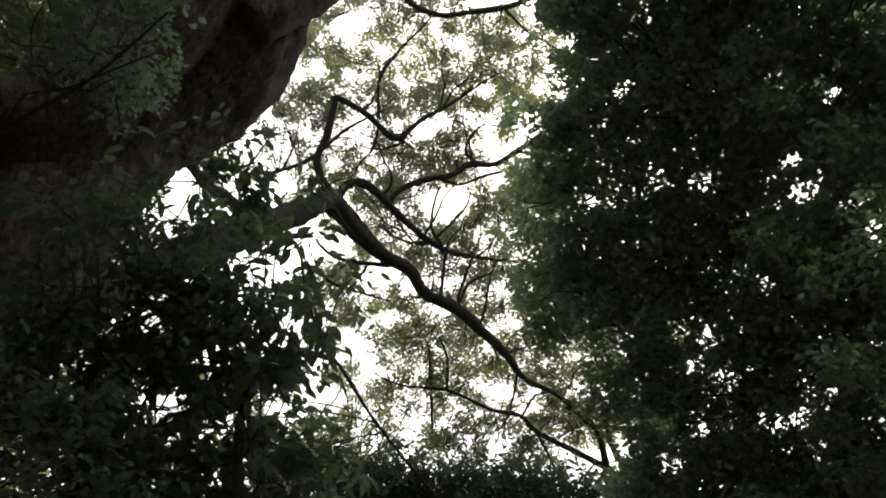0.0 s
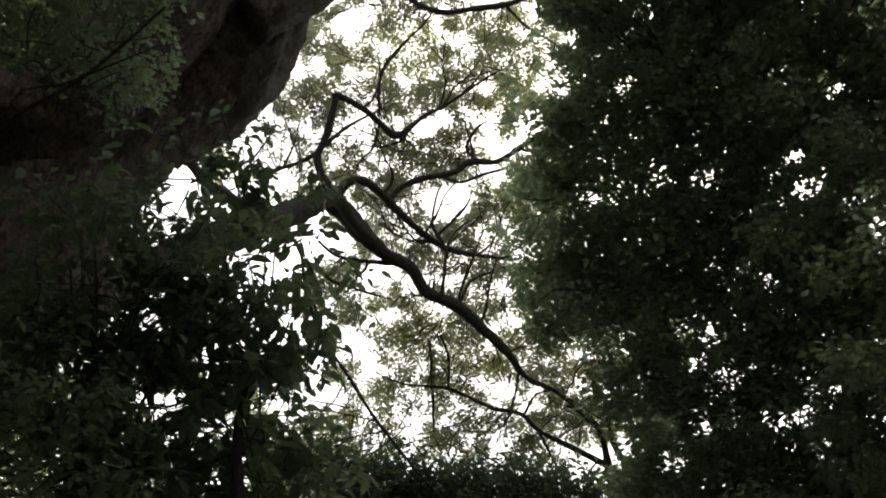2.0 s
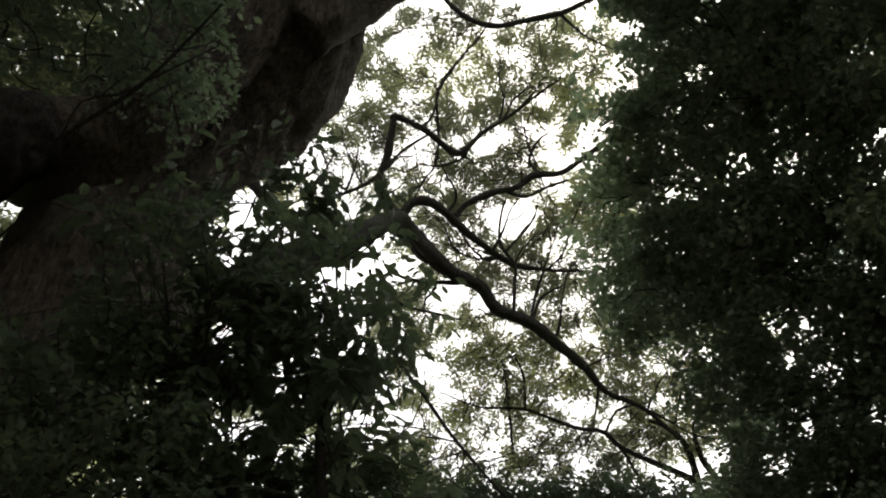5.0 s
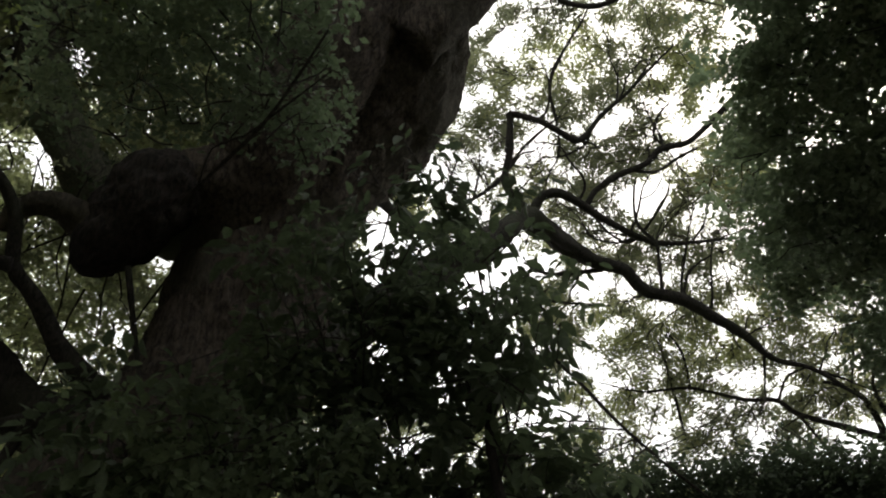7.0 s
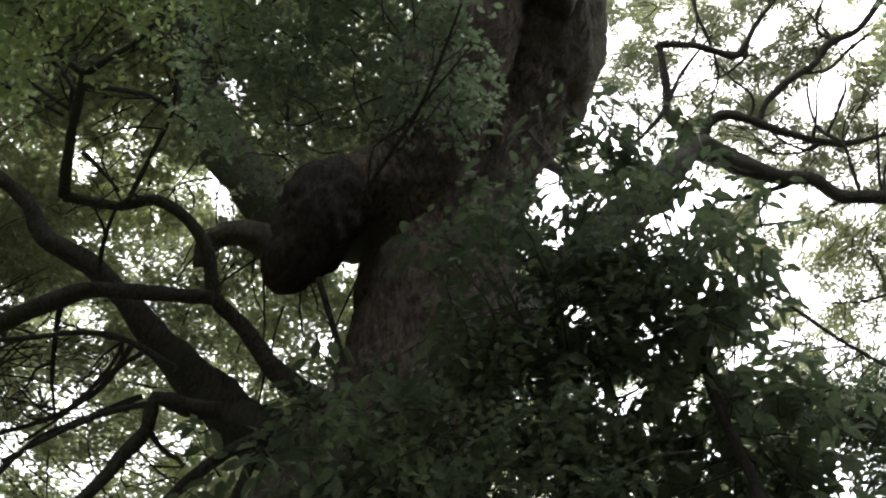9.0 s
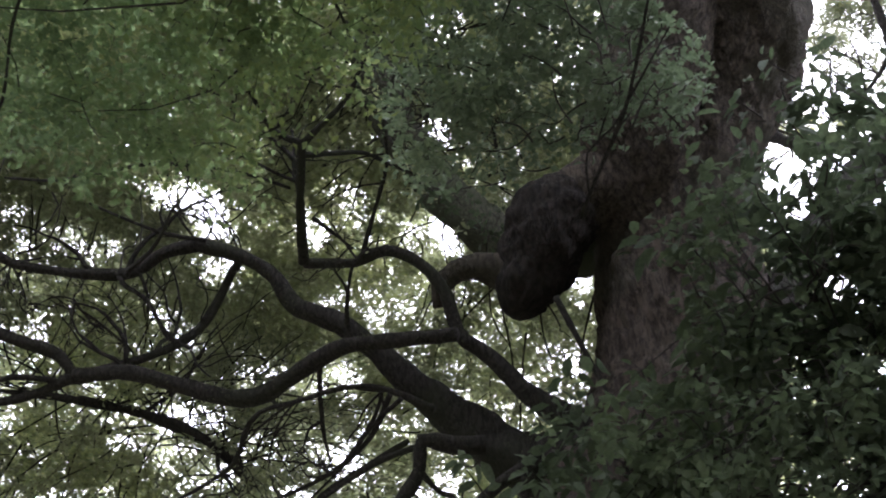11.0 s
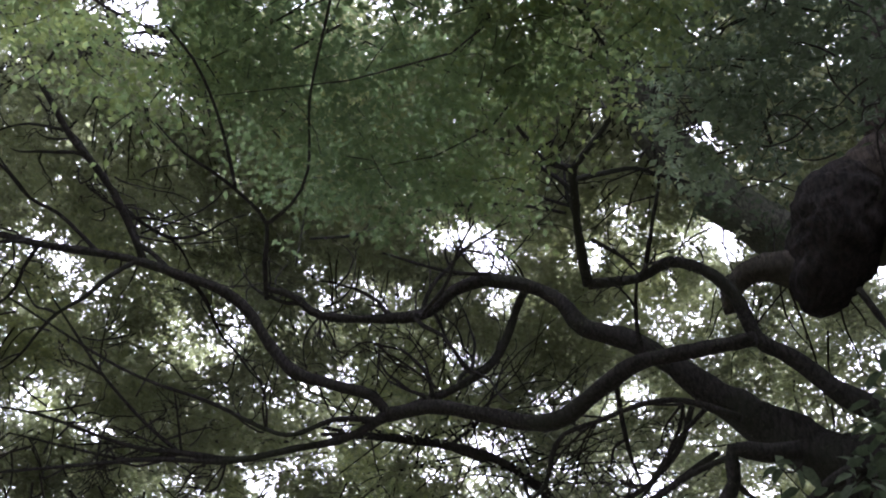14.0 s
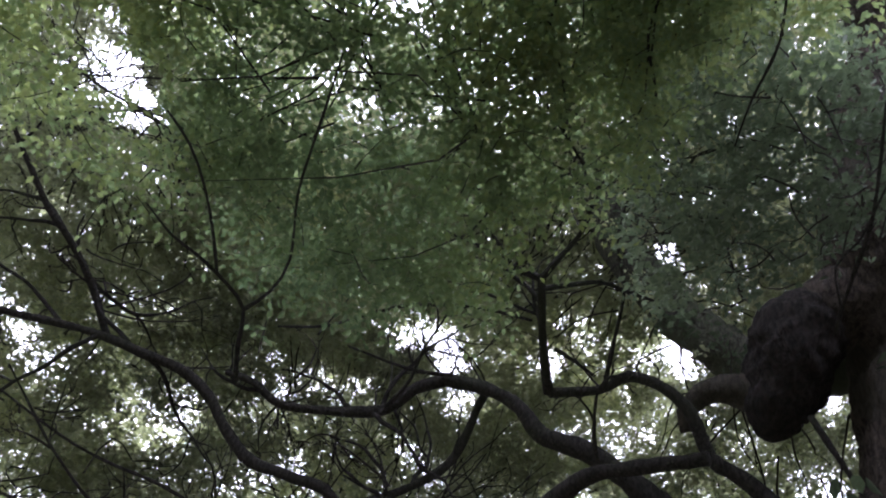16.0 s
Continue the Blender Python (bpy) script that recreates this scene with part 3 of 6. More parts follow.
limb(old_tree, [(-5.13, 2.11, 5.49, 0.024), (-5.08, 2.05, 5.62, 0.021), (-5.08, 1.94, 5.71, 0.017), (-5.09, 1.83, 5.77, 0.013), (-5.16, 1.65, 5.79, 0.008)], LIMB, "branch", 7)
limb(old_tree, [(-5.33, 1.83, 5.35, 0.030), (-5.49, 1.57, 5.35, 0.026), (-5.67, 1.37, 5.27, 0.026), (-5.75, 1.19, 5.29, 0.021), (-5.83, 0.79, 5.41, 0.019), (-5.92, 0.40, 5.48, 0.017), (-5.96, 0.11, 5.55, 0.015), (-5.96, -0.23, 5.65, 0.013), (-5.95, -0.69, 5.79, 0.009)], LIMB, "branch", 7)
limb(old_tree, [(-5.86, 1.39, 5.26, 0.031), (-6.04, 1.10, 5.19, 0.029), (-6.18, 0.74, 5.19, 0.027), (-6.29, 0.38, 5.19, 0.019), (-6.38, -0.21, 5.27, 0.015), (-6.44, -0.57, 5.26, 0.009)], LIMB, "branch", 10)
limb(old_tree, [(-6.20, 0.72, 5.20, 0.023), (-6.18, 0.42, 5.34, 0.019), (-6.11, 0.07, 5.54, 0.015), (-6.01, -0.22, 5.74, 0.012), (-5.92, -0.44, 5.89, 0.008)], LIMB, "branch", 7)
limb(old_tree, [(-6.20, 0.74, 5.20, 0.019), (-6.36, 0.41, 5.13, 0.017), (-6.44, 0.08, 5.14, 0.015), (-6.53, -0.37, 5.16, 0.009)], LIMB, "branch", 7)
limb(old_tree, [(-3.71, 3.42, 4.96, 0.032), (-3.90, 3.19, 5.11, 0.025), (-4.08, 3.03, 5.14, 0.022), (-4.29, 2.89, 5.11, 0.020), (-4.50, 2.74, 5.07, 0.022), (-4.63, 2.73, 4.98, 0.024), (-4.76, 2.76, 4.86, 0.021), (-4.98, 2.65, 4.74, 0.016), (-5.20, 2.50, 4.64, 0.010)], LIMB, "branch", 10)
limb(old_tree, [(-3.55, 3.65, 4.74, 0.092), (-3.66, 3.51, 4.73, 0.071), (-3.75, 3.36, 4.75, 0.059), (-3.82, 3.40, 4.61, 0.054), (-3.93, 3.37, 4.47, 0.052), (-4.09, 3.32, 4.27, 0.045), (-4.30, 3.19, 4.03, 0.033)], LIMB, "limb", 16)
limb(old_tree, [(-3.78, 3.38, 4.74, 0.028), (-4.00, 3.26, 4.70, 0.025), (-4.25, 3.16, 4.61, 0.019), (-4.51, 3.05, 4.48, 0.015)], LIMB, "branch", 7)
limb(old_tree, [(-3.32, 3.84, 4.59, 0.074), (-3.46, 3.74, 4.53, 0.050), (-3.58, 3.66, 4.43, 0.044), (-3.75, 3.58, 4.26, 0.038), (-3.94, 3.50, 4.01, 0.026)], LIMB, "limb", 10)
limb(old_tree, [(-3.33, 3.75, 4.50, 0.058), (-3.39, 3.76, 4.40, 0.046), (-3.49, 3.76, 4.19, 0.040), (-3.62, 3.77, 3.89, 0.028)], LIMB, "limb", 10)
limb(old_tree, [(-3.98, 3.45, 4.90, 0.029), (-4.28, 3.35, 4.82, 0.024), (-4.53, 3.25, 4.73, 0.023), (-4.79, 3.22, 4.57, 0.019), (-5.05, 3.20, 4.37, 0.013)], LIMB, "branch", 7)
limb(old_tree, [(-4.00, 3.32, 5.18, 0.027), (-4.25, 3.37, 5.03, 0.023), (-4.56, 3.32, 4.92, 0.024), (-4.95, 3.15, 4.84, 0.019), (-5.23, 2.96, 4.82, 0.013), (-5.54, 2.72, 4.82, 0.008)], LIMB, "branch", 7)
limb(old_tree, [(-3.80, 3.25, 5.01, 0.023), (-4.03, 3.22, 4.93, 0.016), (-4.28, 3.22, 4.80, 0.015), (-4.58, 3.17, 4.67, 0.010)], LIMB, "branch", 7)
limb(old_tree, [(-4.11, 3.34, 5.27, 0.021), (-4.24, 3.40, 5.21, 0.016), (-4.48, 3.43, 5.11, 0.014), (-4.71, 3.43, 5.02, 0.011)], LIMB, "branch", 7)
limb(old_tree, [(-3.53, 0.71, 4.47, 0.018), (-3.39, 0.64, 4.55, 0.016), (-3.25, 0.59, 4.63, 0.016), (-3.17, 0.47, 4.65, 0.012), (-3.09, 0.30, 4.65, 0.009), (-3.03, 0.17, 4.63, 0.007), (-2.93, 0.03, 4.63, 0.004)], LIMB, "branch", 7)
limb(old_tree, [(-3.21, 0.59, 4.60, 0.012), (-3.10, 0.65, 4.65, 0.010), (-2.95, 0.66, 4.72, 0.010), (-2.70, 0.56, 4.83, 0.009), (-2.50, 0.52, 4.90, 0.009), (-2.32, 0.49, 4.95, 0.008), (-2.10, 0.45, 5.00, 0.005)], LIMB, "branch", 7)
limb(old_tree, [(-3.11, 0.41, 4.63, 0.011), (-2.96, 0.31, 4.70, 0.009), (-2.81, 0.20, 4.75, 0.009), (-2.68, 0.08, 4.78, 0.008), (-2.58, -0.05, 4.78, 0.005)], LIMB, "branch", 7)
limb(old_tree, [(-4.37, 0.94, 5.74, 0.010), (-4.27, 1.19, 5.81, 0.014), (-4.12, 1.40, 5.91, 0.015), (-3.99, 1.57, 5.98, 0.015), (-3.86, 1.81, 6.02, 0.015), (-3.75, 2.06, 6.03, 0.014), (-3.66, 2.29, 6.00, 0.014)], LIMB, "branch", 7)
limb(old_tree, [(-3.72, 2.86, 5.81, 0.021), (-3.46, 2.76, 5.97, 0.017), (-3.22, 2.66, 6.09, 0.015), (-3.06, 2.51, 6.20, 0.015), (-2.93, 2.43, 6.26, 0.011), (-2.72, 2.36, 6.34, 0.008)], LIMB, "branch", 7)
limb(old_tree, [(-3.81, 2.55, 6.04, 0.021), (-3.79, 2.68, 5.99, 0.016), (-3.77, 2.83, 5.92, 0.012)], LIMB, "branch", 7)
limb(old_tree, [(-3.02, 3.79, 5.55, 0.029), (-2.99, 3.88, 5.30, 0.025), (-2.95, 3.97, 5.03, 0.021), (-2.90, 4.03, 4.77, 0.017)], LIMB, "branch", 7)
limb(old_tree, [(-2.03, 2.84, 4.79, 0.011), (-1.95, 2.81, 4.84, 0.013), (-1.80, 2.76, 4.91, 0.014), (-1.59, 2.68, 4.99, 0.013), (-1.39, 2.56, 5.08, 0.011), (-1.19, 2.42, 5.16, 0.008)], LIMB, "branch", 7)
limb(old_tree, [(-1.95, 2.82, 4.84, 0.008), (-1.84, 2.71, 4.96, 0.007), (-1.70, 2.72, 5.00, 0.007), (-1.51, 2.68, 5.07, 0.007), (-1.26, 2.62, 5.16, 0.005)], LIMB, "branch", 7)
limb(old_tree, [(-2.98, 3.40, 6.28, 0.017), (-2.89, 3.25, 6.42, 0.016), (-2.80, 3.14, 6.53, 0.010)], LIMB, "branch", 7)
limb(old_tree, [(-3.73, 1.81, 6.12, 0.010), (-3.69, 2.03, 6.08, 0.012), (-3.64, 2.24, 6.04, 0.014), (-3.61, 2.32, 6.03, 0.014)], LIMB, "branch", 7)
limb(old_tree, [(-4.70, 1.48, 6.18, 0.011), (-4.64, 1.79, 6.15, 0.017), (-4.59, 1.98, 6.14, 0.019), (-4.50, 2.19, 6.15, 0.023)], LIMB, "branch", 7)
limb(old_tree, [(-4.99, 2.11, 5.82, 0.010), (-4.93, 2.06, 5.91, 0.013), (-4.88, 1.96, 6.00, 0.017)], LIMB, "branch", 7)
limb(old_tree, [(-2.80, 4.40, 4.55, 0.19), (-2.45, 4.62, 5.08, 0.17), (-2.31, 5.69, 6.45, 0.182), (-2.13, 6.28, 7.28, 0.182), (-1.89, 6.74, 7.90, 0.166), (-1.54, 7.23, 8.59, 0.140), (-1.21, 7.58, 9.16, 0.118), (-1.05, 8.11, 9.29, 0.097), (-0.85, 8.58, 9.41, 0.081)], LIMB, "limb", 16)
limb(old_tree, [(-1.38, 8.16, 9.70, 0.120), (-1.18, 8.30, 9.62, 0.141), (-0.97, 8.51, 9.46, 0.135), (-0.70, 8.70, 9.32, 0.118), (-0.40, 8.84, 9.22, 0.108), (-0.22, 9.04, 9.03, 0.105), (0.18, 9.19, 8.89, 0.102), (0.48, 9.37, 8.69, 0.095), (0.76, 9.54, 8.48, 0.075), (0.99, 9.72, 8.24, 0.047), (1.39, 9.83, 8.07, 0.034), (1.79, 10.03, 7.73, 0.023)], LIMB, "limb", 16)
limb(old_tree, [(-1.30, 8.15, 9.73, 0.107), (-1.14, 8.08, 9.91, 0.087), (-0.94, 8.12, 9.97, 0.081), (-0.71, 8.33, 9.90, 0.068), (-0.55, 8.51, 9.83, 0.058), (-0.24, 8.78, 9.71, 0.052), (0.07, 8.98, 9.64, 0.045), (0.53, 9.12, 9.65, 0.028), (0.96, 9.21, 9.68, 0.018)], LIMB, "limb", 16)
limb(old_tree, [(-0.67, 8.43, 9.95, 0.052), (-0.52, 8.36, 10.12, 0.052), (-0.24, 8.34, 10.26, 0.052), (0.11, 8.36, 10.37, 0.049), (0.32, 8.31, 10.51, 0.056), (0.67, 8.35, 10.57, 0.050), (1.03, 8.25, 10.78, 0.050), (1.25, 8.17, 10.91, 0.043), (1.68, 8.03, 11.13, 0.029)], LIMB, "limb", 10)
limb(old_tree, [(-0.03, 8.37, 10.31, 0.028), (0.21, 8.42, 10.26, 0.028), (0.46, 8.35, 10.32, 0.028), (0.73, 8.29, 10.36, 0.021)], LIMB, "branch", 7)
limb(old_tree, [(-1.30, 8.15, 9.73, 0.113), (-1.45, 8.00, 9.94, 0.077), (-1.51, 7.87, 10.14, 0.067), (-1.40, 7.72, 10.38, 0.067), (-1.31, 7.49, 10.73, 0.061), (-1.30, 7.45, 10.78, 0.058), (-1.00, 7.65, 10.77, 0.051), (-0.80, 7.83, 10.72, 0.055), (-0.58, 8.01, 10.67, 0.056), (-0.25, 7.90, 10.91, 0.039), (0.03, 7.84, 11.06, 0.032), (0.39, 7.71, 11.28, 0.025), (0.74, 7.59, 11.47, 0.014)], LIMB, "limb", 16)
limb(old_tree, [(-0.81, 7.93, 10.94, 0.028), (-0.79, 7.56, 11.32, 0.028), (-0.53, 7.32, 11.58, 0.025), (-0.25, 7.13, 11.78, 0.018), (-0.04, 6.93, 11.97, 0.014)], LIMB, "branch", 7)
limb(old_tree, [(0.40, 8.56, 10.81, 0.022), (0.29, 8.43, 10.93, 0.029), (0.40, 8.27, 11.07, 0.022), (0.54, 8.18, 11.14, 0.014)], LIMB, "branch", 7)
limb(old_tree, [(-1.54, 8.08, 10.45, 0.042), (-1.76, 8.14, 10.34, 0.038), (-2.10, 8.18, 10.23, 0.031), (-2.43, 8.15, 10.18, 0.021)], LIMB, "branch", 10)
limb(old_tree, [(-1.54, 8.05, 10.47, 0.031), (-1.23, 7.97, 10.77, 0.028), (-0.95, 7.93, 10.96, 0.021), (-0.75, 7.91, 11.09, 0.014)], LIMB, "branch", 10)
limb(old_tree, [(-0.64, 8.80, 9.26, 0.047), (-1.03, 8.69, 9.21, 0.034), (-1.29, 8.58, 9.20, 0.033), (-1.48, 8.41, 9.27, 0.023)], LIMB, "branch", 10)
limb(old_tree, [(-0.03, 9.15, 9.03, 0.034), (0.01, 8.97, 9.37, 0.031), (0.02, 8.86, 9.55, 0.028), (-0.14, 8.72, 9.80, 0.028), (-0.10, 8.53, 10.10, 0.021), (-0.03, 8.43, 10.25, 0.014)], LIMB, "branch", 10)
limb(old_tree, [(-0.07, 8.87, 9.80, 0.025), (0.25, 8.65, 10.03, 0.021), (0.35, 8.50, 10.18, 0.014)], LIMB, "branch", 7)
limb(old_tree, [(0.02, 9.02, 9.65, 0.021), (-0.24, 8.90, 9.77, 0.018), (-0.66, 8.77, 9.89, 0.014)], LIMB, "branch", 7)
limb(old_tree, [(0.18, 9.31, 8.99, 0.028), (0.32, 9.19, 9.29, 0.024), (0.60, 9.17, 9.45, 0.018)], LIMB, "branch", 7)
limb(old_tree, [(-2.43, 8.14, 10.18, 0.021), (-2.23, 7.97, 10.40, 0.017), (-2.02, 7.76, 10.63, 0.014)], LIMB, "branch", 7)
limb(old_tree, [(-1.97, 8.17, 10.27, 0.024), (-1.83, 7.96, 10.50, 0.017), (-1.76, 7.76, 10.68, 0.014)], LIMB, "branch", 7)
limb(old_tree, [(-0.67, 6.74, 12.18, 0.035), (-0.39, 6.98, 12.05, 0.042), (-0.04, 7.10, 11.98, 0.050), (0.38, 7.06, 11.99, 0.057), (0.81, 7.00, 12.01, 0.049), (1.15, 6.88, 12.05, 0.042), (1.70, 6.69, 12.10, 0.028)], LIMB, "limb", 10)
limb(old_tree, [(0.77, 7.01, 12.00, 0.028), (1.02, 7.21, 11.85, 0.021), (1.20, 7.30, 11.77, 0.018), (1.45, 7.39, 11.67, 0.011)], LIMB, "branch", 7)
limb(old_tree, [(-1.25, 6.33, 7.26, 0.017), (-1.24, 6.52, 7.16, 0.020), (-1.20, 6.80, 7.01, 0.023), (-1.09, 7.09, 6.85, 0.023), (-0.90, 7.40, 6.70, 0.023), (-0.70, 7.72, 6.51, 0.021), (-0.49, 7.99, 6.34, 0.021), (-0.28, 8.23, 6.18, 0.019), (0.04, 8.55, 5.95, 0.016)], LIMB, "branch", 7)
limb(old_tree, [(-1.45, 8.66, 9.01, 0.030), (-1.29, 8.79, 8.95, 0.027), (-0.97, 8.94, 8.94, 0.023), (-0.64, 9.08, 8.93, 0.014)], LIMB, "branch", 7)
limb(old_tree, [(-6.72, 1.77, 6.04, 0.027), (-6.66, 2.17, 6.13, 0.042), (-6.58, 2.69, 6.20, 0.047), (-6.51, 3.12, 6.20, 0.052), (-6.49, 3.49, 6.11, 0.057), (-6.52, 3.89, 5.93, 0.062)], LIMB, "limb", 10)
limb(old_tree, [(-5.56, -1.38, 7.94, 0.011), (-5.44, -1.19, 8.09, 0.016), (-5.45, -0.90, 8.15, 0.018), (-5.33, -0.56, 8.30, 0.018), (-5.32, -0.19, 8.36, 0.014)], LIMB, "branch", 7)
limb(old_tree, [(-4.65, -1.12, 7.56, 0.016), (-4.66, -0.80, 7.46, 0.016), (-4.63, -0.54, 7.39, 0.016), (-4.60, -0.24, 7.29, 0.018), (-4.65, -0.06, 7.15, 0.018), (-4.78, 0.13, 6.89, 0.016)], LIMB, "branch", 7)
limb(old_tree, [(-2.02, 4.22, 6.68, 0.075), (-2.01, 5.02, 7.11, 0.072), (-1.97, 5.57, 7.36, 0.066), (-1.88, 5.98, 7.57, 0.062), (-1.77, 6.46, 7.77, 0.060), (-1.61, 6.89, 7.99, 0.052), (-1.36, 7.29, 8.35, 0.038)], LIMB, "limb", 10)
limb(old_tree, [(-2.98, 4.97, 5.86, 0.3), (-2.81, 4.65, 6.07, 0.37), (-2.68, 4.39, 6.17, 0.35), (-2.54, 4.21, 6.37, 0.355), (-2.37, 4.04, 6.61, 0.37), (-2.17, 3.95, 6.96, 0.38), (-1.94, 3.92, 7.37, 0.38), (-1.68, 3.9, 7.87, 0.32)], BARK, "trunk_shoulder", 96, 0.08, 0.035, "bulging side of the trunk over the burl", ridge=0.01)
limb(old_tree, [(-2.2, 4.3, 6.5, 0.24), (-2.5, 4.08, 6.4, 0.25), (-2.74, 3.92, 6.29, 0.245), (-2.9, 3.81, 6.17, 0.2), (-2.98, 3.78, 6.1, 0.1)], BARK, "collar", 48, 0.1, 0.03, ridge=0.012)
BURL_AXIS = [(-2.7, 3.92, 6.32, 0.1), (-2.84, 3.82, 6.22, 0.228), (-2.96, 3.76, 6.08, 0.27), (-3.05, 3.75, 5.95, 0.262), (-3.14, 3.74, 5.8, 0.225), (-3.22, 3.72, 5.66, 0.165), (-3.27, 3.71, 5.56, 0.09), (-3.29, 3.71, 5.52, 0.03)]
# darker than the collar above: underside shade comes from the material
limb(old_tree, BURL_AXIS, BURL_SHADED, "burl", 72, 0.14, 0.025, "hanging burl on the trunk, underside shade put into its bark colour", ridge=0.025)

rng = np.random.default_rng(31)
twig_fan(old_tree, rng, (-2.03, 8.20, 10.23), (-0.04, -0.52, 0.85), 0.81, 5)
twig_fan(old_tree, rng, (-2.43, 8.15, 10.18), (-0.14, -0.50, 0.85), 0.74, 4)
twig_fan(old_tree, rng, (-1.79, 8.28, 10.49), (-0.04, -0.48, 0.88), 0.71, 4)
twig_fan(old_tree, rng, (0.02, 8.99, 9.67), (0.30, -0.41, 0.86), 0.78, 4)
twig_fan(old_tree, rng, (-0.56, 8.67, 9.99), (0.27, -0.34, 0.90), 0.61, 3)
twig_fan(old_tree, rng, (-0.72, 8.62, 9.75), (-0.59, -0.27, 0.76), 0.61, 3)
twig_fan(old_tree, rng, (0.53, 9.05, 9.59), (0.36, -0.31, 0.88), 0.62, 4)
twig_fan(old_tree, rng, (0.75, 9.46, 8.42), (0.90, 0.09, 0.43), 0.58, 3)
twig_fan(old_tree, rng, (-6.37, 0.75, 5.30), (-0.09, -0.96, 0.26), 0.67, 6)
twig_fan(old_tree, rng, (-6.49, 0.49, 5.32), (-0.51, -0.76, -0.40), 0.56, 5)
twig_fan(old_tree, rng, (-6.25, 1.05, 5.27), (-0.68, -0.52, -0.52), 0.48, 5)
twig_fan(old_tree, rng, (-6.35, 0.05, 5.70), (0.03, -0.87, 0.49), 0.47, 4)
twig_fan(old_tree, rng, (-5.30, 2.13, 5.77), (-0.10, -0.81, 0.58), 0.51, 5)
twig_fan(old_tree, rng, (-4.77, 2.57, 6.45), (-0.08, -0.81, 0.58), 0.57, 5)
twig_fan(old_tree, rng, (-4.87, 2.30, 6.47), (-0.10, -0.82, 0.57), 0.51, 5)
twig_fan(old_tree, rng, (-3.97, 3.01, 6.08), (0.07, -0.62, 0.78), 0.44, 4)
twig_fan(old_tree, rng, (-4.43, 3.58, 5.57), (-0.89, -0.16, -0.44), 0.50, 6)
twig_fan(old_tree, rng, (-4.76, 3.17, 5.52), (-0.81, -0.15, -0.57), 0.64, 5)
twig_fan(old_tree, rng, (-5.78, -0.25, 6.72), (-0.31, -0.95, 0.09), 0.39, 4)
twig_fan(old_tree, rng, (-5.48, -0.75, 6.94), (-0.11, -0.96, 0.24), 0.36, 4)
twig_fan(old_tree, rng, (-5.32, -0.52, 8.32), (0.14, -0.91, 0.38), 0.49, 5)
twig_fan(old_tree, rng, (-5.45, -0.90, 8.15), (-0.84, -0.46, -0.30), 0.45, 5)
twig_fan(old_tree, rng, (-4.75, 3.44, 5.05), (-0.50, -0.72, 0.48), 0.43, 5)
twig_fan(old_tree, rng, (-5.02, 3.36, 4.71), (-0.56, -0.63, 0.54), 0.32, 5)
twig_fan(old_tree, rng, (-6.08, 1.24, 5.50), (-0.01, -0.85, 0.52), 0.58, 5)
twig_fan(old_tree, rng, (-3.43, 1.79, 6.35), (0.30, -0.60, 0.74), 0.37, 4)
twig_fan(old_tree, rng, (-5.61, 1.34, 6.26), (-0.80, -0.47, -0.37), 0.43, 5)
twig_fan(old_tree, rng, (-5.44, 1.76, 6.05), (-0.87, -0.38, -0.31), 0.34, 5)
wandering(old_tree, rng, [a for a in AXES if a[:, 0].max() < -3.2 and a[:, 3].max() > 0.03], 34, 1.3, 0.02)
wandering(old_tree, rng, [a for a in AXES if a[:, 1].min() > 7.3 and a[:, 3].max() > 0.03], 26, 1.3, 0.02)
moss_coat(old_tree, rng, [a for a in AXES[1:] if 0.02 < a[:, 3].max() < 0.3], 500, 0.013)
OLD_LIMBS = np.vstack([a[:, :3] for a in AXES])

# airy crown over the right-hand limbs
rng = np.random.default_rng(11)
FAR_BALLS = [
    (-1.54, 7.95, 12.89, 0.24, 0.8), (-1.26, 7.83, 13.00, 0.28, 0.8), (-1.84, 8.39, 12.54, 0.24, 0.8), (-1.54, 8.21, 12.71, 0.24, 0.8),
    (0.03, 8.08, 12.63, 0.87, 0.9), (-0.82, 8.19, 12.52, 0.72, 0.9), (0.81, 8.25, 12.47, 0.72, 0.9), (-0.28, 8.51, 12.30, 0.72, 0.9),
    (0.59, 8.81, 12.05, 0.48, 1.0), (-1.29, 8.36, 12.35, 0.48, 1.0), (0.51, 8.51, 12.30, 0.64, 0.8), (-0.28, 7.77, 12.84, 0.64, 0.8),
    (1.27, 7.93, 12.67, 0.32, 1.0), (-1.74, 7.90, 12.62, 0.24, 1.0), (-1.59, 8.21, 12.41, 0.24, 0.8), (-1.35, 7.80, 12.75, 0.32, 0.8),
    (-2.52, 8.87, 11.70, 0.48, 1.2), (-2.83, 9.09, 11.42, 0.36, 1.2),
]
